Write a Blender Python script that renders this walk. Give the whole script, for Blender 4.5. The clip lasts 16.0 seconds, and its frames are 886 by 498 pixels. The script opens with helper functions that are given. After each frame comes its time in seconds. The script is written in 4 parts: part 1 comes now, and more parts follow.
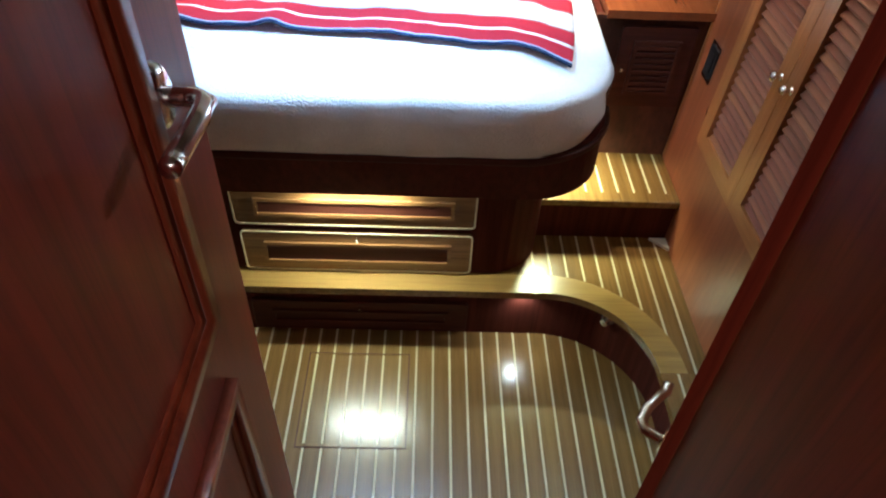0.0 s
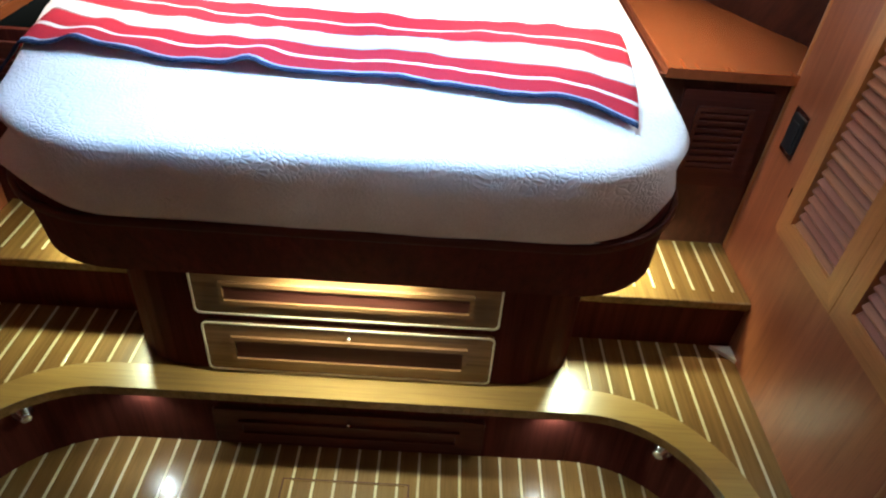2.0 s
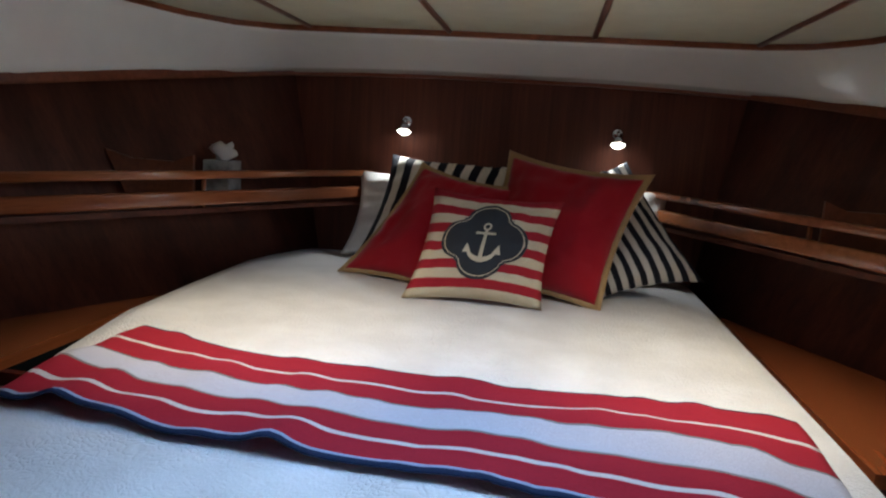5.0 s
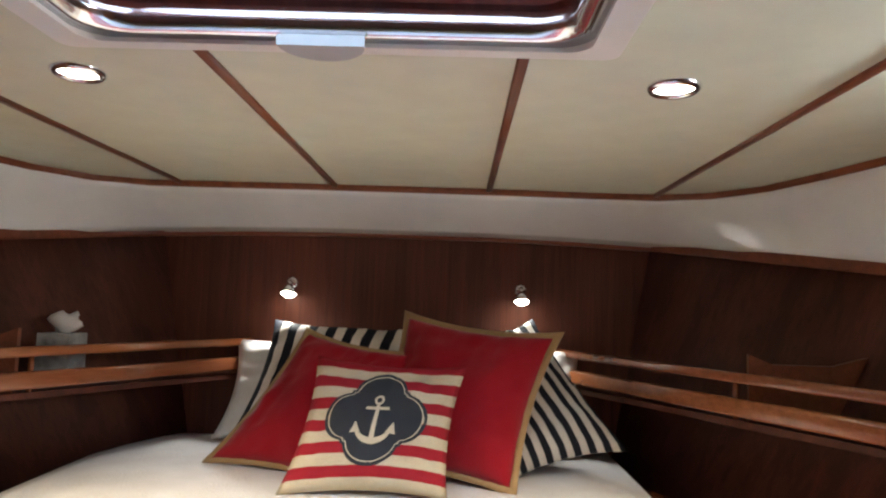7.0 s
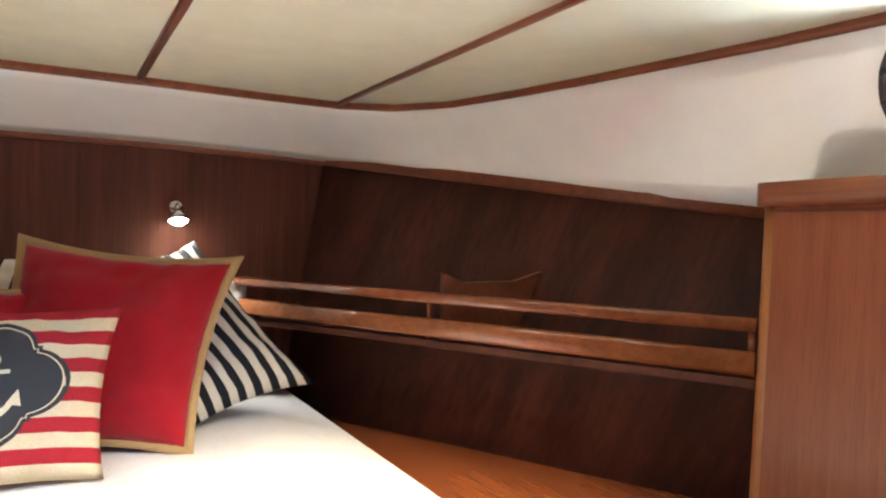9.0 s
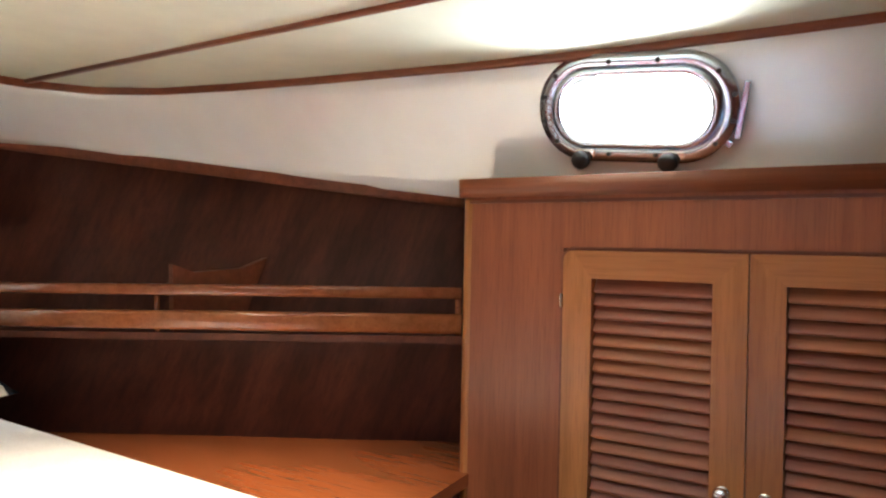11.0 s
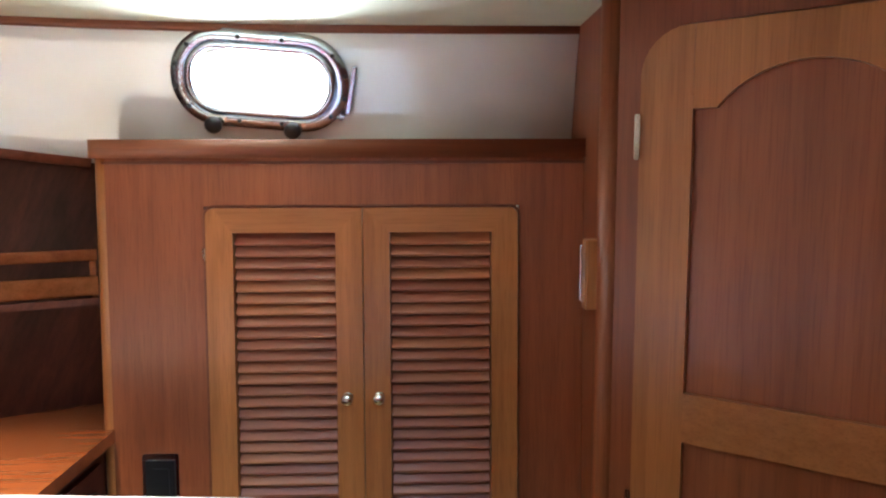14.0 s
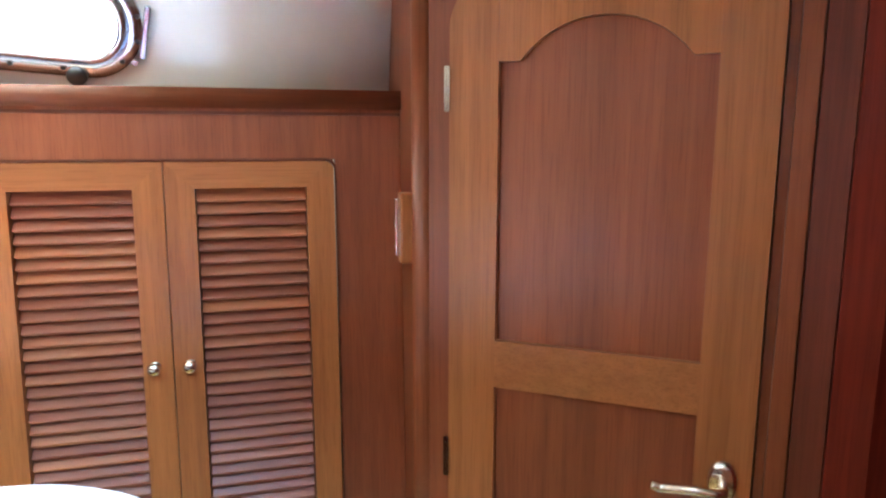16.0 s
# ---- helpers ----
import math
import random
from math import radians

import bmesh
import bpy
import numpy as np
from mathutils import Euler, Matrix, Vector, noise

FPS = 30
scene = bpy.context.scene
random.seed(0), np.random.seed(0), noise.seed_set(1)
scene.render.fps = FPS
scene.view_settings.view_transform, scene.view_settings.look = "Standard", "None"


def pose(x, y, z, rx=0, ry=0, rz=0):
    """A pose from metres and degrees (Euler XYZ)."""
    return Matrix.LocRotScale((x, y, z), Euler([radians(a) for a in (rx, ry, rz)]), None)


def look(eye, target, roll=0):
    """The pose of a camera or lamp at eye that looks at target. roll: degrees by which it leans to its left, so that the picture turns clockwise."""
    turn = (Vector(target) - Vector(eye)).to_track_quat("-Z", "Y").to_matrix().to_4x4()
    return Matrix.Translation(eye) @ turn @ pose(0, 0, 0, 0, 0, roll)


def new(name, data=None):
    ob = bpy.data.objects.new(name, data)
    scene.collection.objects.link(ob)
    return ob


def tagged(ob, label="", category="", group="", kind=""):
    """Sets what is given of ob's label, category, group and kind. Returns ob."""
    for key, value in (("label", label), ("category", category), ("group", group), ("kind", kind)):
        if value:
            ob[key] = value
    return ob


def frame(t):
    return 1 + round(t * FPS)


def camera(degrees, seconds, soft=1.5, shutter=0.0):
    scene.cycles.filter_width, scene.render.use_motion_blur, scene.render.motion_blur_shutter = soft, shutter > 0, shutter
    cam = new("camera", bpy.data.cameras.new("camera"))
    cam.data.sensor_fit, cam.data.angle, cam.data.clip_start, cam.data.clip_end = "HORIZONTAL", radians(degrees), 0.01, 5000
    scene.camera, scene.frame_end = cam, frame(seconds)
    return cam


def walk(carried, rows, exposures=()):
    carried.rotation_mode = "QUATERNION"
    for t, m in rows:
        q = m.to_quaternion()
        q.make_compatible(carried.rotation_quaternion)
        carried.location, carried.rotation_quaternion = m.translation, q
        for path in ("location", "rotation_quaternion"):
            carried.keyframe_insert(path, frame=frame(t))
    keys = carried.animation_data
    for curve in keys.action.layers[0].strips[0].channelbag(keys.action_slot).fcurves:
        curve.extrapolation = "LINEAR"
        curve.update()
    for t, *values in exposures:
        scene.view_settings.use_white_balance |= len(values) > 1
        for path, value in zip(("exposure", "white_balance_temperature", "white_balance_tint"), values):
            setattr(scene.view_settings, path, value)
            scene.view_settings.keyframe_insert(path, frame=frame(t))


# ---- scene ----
cam = camera(66.0, 16.0, soft=2.2)
PATH = [
    (0, (0.078, -0.139, 1.957), (0.134, 1.304, 0.574), 3.0),
    (0.5, (0.066, -0.049, 1.859), (0.148, 1.43, 0.516), 3.7),
    (1, (0.044, 0.05, 1.8), (0.124, 1.551, 0.481), 4.7),
    (1.5, (0.046, 0.136, 1.756), (0.1, 1.655, 0.457), 5.2),
    (2, (0.055, 0.232, 1.687), (0.092, 1.826, 0.48), 4.4),
    (2.5, (0.046, 0.35, 1.626), (-0.001, 2.025, 0.535), 4.2),
    (3, (0.041, 0.452, 1.614), (-0.091, 2.173, 0.604), 2.8),
    (3.5, (0.025, 0.545, 1.569), (-0.192, 2.327, 0.686), 2.8),
    (4, (0.002, 0.621, 1.56), (-0.302, 2.511, 0.982), 0.4),
    (4.5, (0.009, 0.657, 1.562), (-0.284, 2.584, 1.112), 3.1),
    (6.8, (0.054, 0.927, 1.559), (-0.135, 2.91, 1.739), 2.5),
    (7, (0.047, 0.951, 1.554), (-0.003, 2.942, 1.728), 2.0),
    (7.5, (0.034, 1.025, 1.554), (0.27, 3.008, 1.67), 1.5),
    (8, (0.006, 1.122, 1.55), (0.512, 3.056, 1.617), 2.0),
    (8.5, (-0.018, 1.171, 1.556), (0.715, 3.032, 1.566), 3.1),
    (9, (-0.051, 1.231, 1.554), (0.948, 2.963, 1.52), 1.1),
    (9.5, (-0.118, 1.258, 1.558), (1.156, 2.8, 1.519), 1.7),
    (10, (-0.149, 1.234, 1.57), (1.313, 2.598, 1.52), 1.0),
    (10.2, (-0.155, 1.222, 1.566), (1.356, 2.532, 1.519), 0.9),
    (12.3, (-0.484, 1.316, 1.581), (1.452, 1.788, 1.408), -0.7),
    (12.5, (-0.486, 1.325, 1.577), (1.47, 1.706, 1.409), -0.4),
    (13, (-0.477, 1.296, 1.577), (1.502, 1.522, 1.399), -0.6),
    (13.5, (-0.482, 1.287, 1.579), (1.508, 1.366, 1.394), -0.2),
    (14, (-0.485, 1.276, 1.581), (1.503, 1.213, 1.365), -0.2),
    (14.5, (-0.484, 1.256, 1.572), (1.494, 1.078, 1.336), -1.7),
    (15, (-0.482, 1.235, 1.566), (1.478, 0.921, 1.315), -1.4),
    (15.5, (-0.479, 1.228, 1.564), (1.453, 0.788, 1.292), -0.5),
    (16, (-0.467, 1.214, 1.565), (1.44, 0.707, 1.236), 0.1),
]
EXPOSURES = [(0.0, 0.5, 5750, 4), (2.1, 0.5, 5800, 4), (2.7, -0.2, 5800, 6), (3.5, -1.3, 5950, 10), (4.0, -1.5, 5750, 8), (4.7, -1.5, 5850, 8), (6.8, -0.6, 6500, 10), (7.5, -0.1, 6500, 10), (8.0, 0.2, 6500, 10),
             (9.0, 0.4, 6500, 10), (9.5, 0.45, 6500, 10), (12.5, 0.45, 6450, 10), (13.5, 0.45, 6300, 9), (14.5, 0.86, 5900, 6), (15.0, 1.12, 5750, 5), (16.0, 1.35, 5850, 7)]
walk(cam, [(t, look(eye, target, roll)) for t, eye, target, roll in PATH], EXPOSURES)

# ---- light ----
world = bpy.data.worlds.new("sky")
scene.world = world
world.use_nodes = True
wn = world.node_tree
sky = wn.nodes.new("ShaderNodeTexSky")
sky.sky_type, sky.sun_disc, sky.sun_elevation, sky.sun_rotation = "NISHITA", False, radians(50), radians(120)
wn.links.new(sky.outputs[0], wn.nodes["Background"].inputs[0])
wn.nodes["Background"].inputs[1].default_value = 0.12


def area_lamp(name, m, sx, sy, watts, colour, spread=180):
    data = bpy.data.lights.new(name, "AREA")
    data.shape, data.size, data.size_y, data.energy, data.color, data.spread = "RECTANGLE", sx, sy, watts, colour, radians(spread)
    ob = new(name, data)
    ob.matrix_world = m
    return ob


def spot_lamp(name, m, watts, colour, angle, blend=0.6, radius=0.03):
    data = bpy.data.lights.new(name, "SPOT")
    data.energy, data.color, data.spot_size, data.spot_blend, data.shadow_soft_size = watts, colour, radians(angle), blend, radius
    ob = new(name, data)
    ob.matrix_world = m
    return ob


DAY = (0.42, 0.67, 1.0)
WARM = (1.0, 0.80, 0.50)
LED = (0.94, 1.0, 0.70)
area_lamp("hatch_daylight", pose(-0.125, 1.52, 2.03, 14), 0.54, 0.46, 14, DAY, 112)
area_lamp("porthole_daylight", look((1.105, 1.638, 1.80), (0.0, 1.60, 1.72)), 0.30, 0.13, 7, (0.86, 0.92, 1.0), 130)
for x in (-0.575, 0.375):
    spot_lamp("downlight_lamp", pose(x, 2.005, 1.895, 12), 74, WARM, 86, 0.9)
for x in (-0.525, 0.258):
    spot_lamp("reading_lamp_bulb", look((x, 3.222, 1.568), (x + 0.01, 3.08, 1.0)), 9, (1.0, 0.98, 0.92), 105, 0.7)
area_lamp("under_bed_lamp", pose(-0.14, 1.465, 0.650), 0.30, 0.03, 3.2, LED)
for x in (0.54, -0.82):
    spot_lamp("under_bed_side_lamp", pose(x, 1.80, 0.642), 16.0, (0.94, 1.0, 0.58), 160, 0.85, 0.02)
for x in (0.43, -0.71):
    spot_lamp("step_lamp", pose(x, 1.448, 0.230), 1.5, (0.95, 1.0, 0.86), 120, 0.8, 0.012)
# added fill lamp for the passage walls, with no fixture of its own
area_lamp("passage_fill", pose(0.12, -0.8, 2.2), 0.25, 0.25, 4.5, (1.0, 0.8, 0.66))

# ---- materials ----


def nodes_of(name, rough=0.5, metal=0.0, spec=0.5):
    m = bpy.data.materials.new(name)
    m.use_nodes = True
    b = m.node_tree.nodes["Principled BSDF"]
    b.inputs["Roughness"].default_value, b.inputs["Metallic"].default_value = rough, metal
    b.inputs["Specular IOR Level"].default_value = spec
    return m, m.node_tree, b


def add(nt, kind, **values):
    n = nt.nodes.new(kind)
    for k, v in values.items():
        n.inputs[k.replace("_", " ")].default_value = v
    return n


def ramp(nt, fac, stops, constant=False):
    r = nt.nodes.new("ShaderNodeValToRGB")
    if constant:
        r.color_ramp.interpolation = "CONSTANT"
    els = r.color_ramp.elements
    while len(els) < len(stops):
        els.new(0.5)
    for e, (p, c) in zip(els, stops):
        e.position, e.color = p, (*c, 1)
    nt.links.new(fac, r.inputs[0])
    return r.outputs[0]


def mixed(nt, mode, fac, a, b):
    n = nt.nodes.new("ShaderNodeMixRGB")
    n.blend_type = mode
    for i, v in ((0, fac), (1, a), (2, b)):
        if isinstance(v, (int, float)):
            n.inputs[i].default_value = v
        elif isinstance(v, tuple):
            n.inputs[i].default_value = (*v, 1)
        else:
            nt.links.new(v, n.inputs[i])
    return n.outputs[0]


def bump(nt, b, height, strength, distance=0.002):
    n = nt.nodes.new("ShaderNodeBump")
    n.inputs["Strength"].default_value, n.inputs["Distance"].default_value = strength, distance
    nt.links.new(height, n.inputs["Height"])
    nt.links.new(n.outputs[0], b.inputs["Normal"])


def placed(nt, scale, turn=(0, 0, 0)):
    c = nt.nodes.new("ShaderNodeTexCoord")
    m = nt.nodes.new("ShaderNodeMapping")
    m.inputs["Scale"].default_value = scale
    source = c.outputs["Object"]
    if any(turn):
        tilt = nt.nodes.new("ShaderNodeMapping")
        tilt.inputs["Rotation"].default_value = tuple(radians(a) for a in turn)
        nt.links.new(source, tilt.inputs[0])
        source = tilt.outputs[0]
    nt.links.new(source, m.inputs[0])
    return m.outputs[0]


def wood(name, light, dark, axis="z", rough=0.25, coat=0.5, haze=0.12, turn=0, spec=0.5, band=0.8, vary=0.12):
    """Varnished wood with its grain along one axis; haze: the roughness of the varnish."""
    m, nt, b = nodes_of(name, rough, spec=spec)
    i = "xyz".index(axis)
    fine, wide = [55.0] * 3, [9.0] * 3
    fine[i], wide[i] = 1.6, 0.5
    t = turn if isinstance(turn, tuple) else (0, 0, turn)
    n1 = add(nt, "ShaderNodeTexNoise", Scale=1.0, Detail=5.0, Roughness=0.6, Distortion=0.3)
    n2 = add(nt, "ShaderNodeTexNoise", Scale=1.0, Detail=2.0)
    nt.links.new(placed(nt, fine, t), n1.inputs["Vector"])
    nt.links.new(placed(nt, wide, t), n2.inputs["Vector"])
    mid = tuple((p + q) / 2 for p, q in zip(light, dark))
    col = ramp(nt, n1.outputs[0], [(0.3, dark), (0.5, mid), (0.72, light)])
    tone = ramp(nt, n2.outputs[0], [(0.3, (band, band * 0.98, band * 0.97)), (0.7, (1.08, 1.08, 1.08))])
    col = mixed(nt, "MULTIPLY", 1.0, col, tone)
    pores = [260.0] * 3
    pores[i] = 9.0
    n3 = add(nt, "ShaderNodeTexNoise", Scale=1.0, Detail=2.0)
    nt.links.new(placed(nt, pores, t), n3.inputs["Vector"])
    col = mixed(nt, "MULTIPLY", 0.3, col, ramp(nt, n3.outputs[0], [(0.36, (0.55, 0.5, 0.45)), (0.47, (1, 1, 1))]))
    info = nt.nodes.new("ShaderNodeObjectInfo")
    each = ramp(nt, info.outputs["Random"], [(0.0, (1 - vary * 0.8, 1 - vary * 1.3, 1 - vary)), (0.5, (1.0, 1 - vary * 0.3, 1.0 + vary * 0.4)), (1.0, (1 + vary, 1 + vary, 1 + vary * 0.6))])
    col = mixed(nt, "MULTIPLY", 1.0, col, each)
    nt.links.new(col, b.inputs["Base Color"])
    bump(nt, b, n1.outputs[0], 0.045, 0.001)
    b.inputs["Coat Weight"].default_value, b.inputs["Coat Roughness"].default_value = coat, haze
    return m


def cloth(name, colour, rough=0.9, weave=420.0, wrinkle=0.0, strength=0.3, sheen=0.2):
    m, nt, b = nodes_of(name, rough, spec=0.2)
    n1 = add(nt, "ShaderNodeTexNoise", Scale=weave, Detail=1.0)
    n2 = add(nt, "ShaderNodeTexNoise", Scale=7.0, Detail=3.0)
    v = placed(nt, (1, 1, 1))
    nt.links.new(v, n1.inputs["Vector"])
    nt.links.new(v, n2.inputs["Vector"])
    col = mixed(nt, "MULTIPLY", 1.0, colour, ramp(nt, n2.outputs[0], [(0.3, (0.88, 0.87, 0.86)), (0.7, (1.04, 1.04, 1.04))]))
    nt.links.new(mixed(nt, "MULTIPLY", 0.5, col, ramp(nt, n1.outputs[0], [(0.3, (0.75, 0.75, 0.75)), (0.7, (1.1, 1.1, 1.1))])), b.inputs["Base Color"])
    bump(nt, b, n1.outputs[0], strength, 0.001)
    b.inputs["Sheen Weight"].default_value = sheen
    return m


def plain(name, colour, rough=0.4, metal=0.0, mottle=0.05, coat=0.0):
    m, nt, b = nodes_of(name, rough, metal)
    n = add(nt, "ShaderNodeTexNoise", Scale=14.0, Detail=4.0)
    nt.links.new(placed(nt, (1, 1, 1)), n.inputs["Vector"])
    lo, hi = 1 - mottle * 1.6, 1 + mottle
    nt.links.new(mixed(nt, "MULTIPLY", 1.0, colour, ramp(nt, n.outputs[0], [(0.3, (lo, lo, lo)), (0.7, (hi, hi, hi))])), b.inputs["Base Color"])
    b.inputs["Coat Weight"].default_value = coat
    return m


def glow(name, colour, strength):
    m, nt, b = nodes_of(name, 0.4)
    b.inputs["Base Color"].default_value = (*colour, 1)
    b.inputs["Emission Color"].default_value = (*colour, 1)
    b.inputs["Emission Strength"].default_value = strength
    return m


TEAK = wood("teak_panel", (0.345, 0.108, 0.040), (0.255, 0.075, 0.029), "z", 0.4, 0.25, 0.26, spec=0.4)
HONEY = wood("honey_teak", (0.49, 0.196, 0.061), (0.36, 0.136, 0.042), "z", 0.35, 0.25, 0.26, spec=0.4, band=0.88, vary=0.05)
HONEY_Y = wood("honey_teak_rail", (0.49, 0.196, 0.061), (0.37, 0.140, 0.043), "y", 0.35, 0.25, 0.26, spec=0.4, band=0.88, vary=0.05)
SLAT = wood("louvre_teak", (0.40, 0.160, 0.078), (0.27, 0.100, 0.05), "y", 0.4, 0.15, 0.3, spec=0.4, vary=0.26)
TOP_RAIL = wood("locker_rail_teak", (0.34, 0.112, 0.042), (0.235, 0.072, 0.028), "y", 0.4, 0.25, 0.26, spec=0.4)
TRIM_Y = wood("mahogany_trim", (0.24, 0.078, 0.033), (0.14, 0.043, 0.019), "y", 0.4, 0.12, 0.3, spec=0.35)
TRIM_Z = wood("mahogany_casing", (0.22, 0.058, 0.032), (0.12, 0.032, 0.020), "z", 0.4, 0.2, 0.26, spec=0.4)
TRIM_X = wood("mahogany_trim_across", (0.24, 0.078, 0.033), (0.14, 0.043, 0.019), "x", 0.4, 0.12, 0.3, spec=0.35)
RAIL = wood("shelf_rail_wood", (0.33, 0.12, 0.046), (0.23, 0.076, 0.031), "y", turn=22)
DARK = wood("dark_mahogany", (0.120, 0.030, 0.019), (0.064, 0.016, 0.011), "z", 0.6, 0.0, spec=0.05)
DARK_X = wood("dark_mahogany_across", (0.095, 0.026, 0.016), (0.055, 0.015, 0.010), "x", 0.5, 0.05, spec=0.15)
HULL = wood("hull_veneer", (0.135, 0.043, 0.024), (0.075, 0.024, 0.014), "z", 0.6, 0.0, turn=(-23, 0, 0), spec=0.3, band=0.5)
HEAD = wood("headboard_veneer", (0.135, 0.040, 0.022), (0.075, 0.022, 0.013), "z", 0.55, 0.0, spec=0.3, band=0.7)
LEAF = wood("red_mahogany", (0.25, 0.035, 0.018), (0.15, 0.021, 0.012), "z", 0.4, 0.05, spec=0.25)
LEAF_EDGE = wood("red_mahogany_moulding", (0.30, 0.06, 0.022), (0.17, 0.028, 0.012), "z", 0.35, 0.15, spec=0.3)
COUNTER = wood("counter_teak", (0.37, 0.112, 0.035), (0.305, 0.088, 0.028), "y", 0.18, 0.8)
FASCIA = wood("fascia_mahogany", (0.105, 0.021, 0.015), (0.060, 0.012, 0.010), "z", 0.65, 0.0, spec=0.04)
SOLE = wood("sole_teak", (0.265, 0.152, 0.044), (0.155, 0.082, 0.024), "y", 0.26, 0.45, 0.2)
BORDER = wood("sole_border_teak", (0.37, 0.225, 0.065), (0.25, 0.14, 0.040), "x", 0.3, 0.35, 0.3)
HOLLY = wood("holly_inlay", (0.74, 0.66, 0.40), (0.60, 0.50, 0.28), "y", 0.25)
DRAWER = wood("drawer_teak", (0.25, 0.125, 0.043), (0.145, 0.068, 0.025), "x", 0.22)
INLAY = plain("brass_coloured_inlay", (0.72, 0.62, 0.40), 0.35)
CREAM = plain("cream_headliner", (0.63, 0.64, 0.50), 0.6, mottle=0.03)
GEL = plain("white_gelcoat", (0.87, 0.89, 0.87), 0.14, mottle=0.015, coat=1.0)
FRAME_WHITE = plain("white_hatch_frame", (0.78, 0.76, 0.70), 0.35, mottle=0.02)
CHROME = plain("polished_steel", (0.86, 0.88, 0.92), 0.18, 1.0, 0.04)
SATIN = plain("satin_steel", (0.62, 0.70, 0.82), 0.22, 1.0, 0.04)
BRASSY = plain("polished_nickel", (0.84, 0.80, 0.70), 0.2, 1.0, 0.05)
BLACK = plain("black_plastic", (0.015, 0.016, 0.018), 0.3)
GAP_SHADE = plain("louvre_gap_shade", (0.012, 0.008, 0.007), 0.7)
QUILT = cloth("white_matelasse", (0.80, 0.79, 0.80))
RED = cloth("red_canvas", (0.36, 0.007, 0.018), weave=600)
TAN = cloth("tan_piping", (0.42, 0.27, 0.13))
CREAMC = cloth("cream_canvas", (0.66, 0.57, 0.41), weave=600)
NAVY = cloth("charcoal_canvas", (0.038, 0.042, 0.050), weave=600)
LINEN = cloth("white_linen", (0.78, 0.77, 0.76))
BULB = glow("lamp_glass", (1.0, 0.93, 0.78), 36)
LEDG = glow("led_strip", (0.90, 0.97, 1.0), 24)
LEDS = glow("side_led_strip", (1.0, 0.97, 0.85), 5)
SKYG = glow("bright_sky_beyond_glass", (0.93, 0.97, 1.0), 9)


def quilted(m):
    """Raised stitched pattern: scrolls, fern leaves and small ribs."""
    nt = m.node_tree
    b = nt.nodes["Principled BSDF"]
    v = placed(nt, (1, 1, 1))
    warp = add(nt, "ShaderNodeTexNoise", Scale=9.0, Detail=2.0)
    nt.links.new(v, warp.inputs["Vector"])
    bent = mixed(nt, "ADD", 0.10, v, warp.outputs[1])
    vo = add(nt, "ShaderNodeTexVoronoi", Scale=74.0)
    vo.feature = "DISTANCE_TO_EDGE"
    ribs = add(nt, "ShaderNodeTexVoronoi", Scale=150.0)
    no = add(nt, "ShaderNodeTexNoise", Scale=6.0, Detail=3.0)
    for n in (vo, ribs, no):
        nt.links.new(bent, n.inputs["Vector"])
    h = mixed(nt, "MIX", ramp(nt, no.outputs[0], [(0.40, (0, 0, 0)), (0.60, (1, 1, 1))]), ramp(nt, vo.outputs[0], [(0.0, (0, 0, 0)), (0.22, (1, 1, 1))]), ribs.outputs[0])
    bump(nt, b, h, 0.55, 0.003)


quilted(QUILT)


def striped(name, stops, coord=1, scale=1.0):
    """Woven stripes along one axis of the cloth's own map."""
    m, nt, b = nodes_of(name, 0.9, spec=0.15)
    uv = nt.nodes.new("ShaderNodeUVMap")
    sep = nt.nodes.new("ShaderNodeSeparateXYZ")
    nt.links.new(uv.outputs[0], sep.inputs[0])
    f = sep.outputs[coord]
    if scale != 1.0:
        k = nt.nodes.new("ShaderNodeMath")
        k.operation = "MULTIPLY"
        k.inputs[1].default_value = scale
        nt.links.new(f, k.inputs[0])
        fr = nt.nodes.new("ShaderNodeMath")
        fr.operation = "FRACT"
        nt.links.new(k.outputs[0], fr.inputs[0])
        f = fr.outputs[0]
    col = ramp(nt, f, stops, True)
    n1 = add(nt, "ShaderNodeTexNoise", Scale=500.0, Detail=1.0)
    nt.links.new(placed(nt, (1, 1, 1)), n1.inputs["Vector"])
    nt.links.new(mixed(nt, "MULTIPLY", 0.6, col, ramp(nt, n1.outputs[0], [(0.3, (0.7, 0.7, 0.7)), (0.7, (1.1, 1.1, 1.1))])), b.inputs["Base Color"])
    bump(nt, b, n1.outputs[0], 0.35, 0.001)
    return m


R, W, N, G, L = (0.34, 0.018, 0.034), (0.62, 0.58, 0.58), (0.022, 0.035, 0.08), (0.20, 0.20, 0.20), (0.52, 0.51, 0.58)
BLANKET = striped("striped_blanket_cloth", [(0, N), (0.022, (0.30, 0.36, 0.5)), (0.04, R), (0.185, W), (0.215, R), (0.37, G), (0.385, L), (0.575, G), (0.59, R), (0.755, W), (0.785, R), (0.985, N)])
BLACKWHITE = striped("black_white_ticking", [(0, (0.02, 0.022, 0.03)), (0.5, (0.74, 0.70, 0.62))], 0, 8.5)
REDCREAM = striped("red_cream_canvas", [(0, (0.62, 0.53, 0.37)), (0.5, (0.36, 0.022, 0.034))], 1, 6)

# ---- building helpers ----


def thing(name, label, category, at=(0, 0, 0), group="", kind=""):
    ob = new(name)
    ob.location = at
    ob.empty_display_size = 0.05
    return tagged(ob, label, category, group, kind)


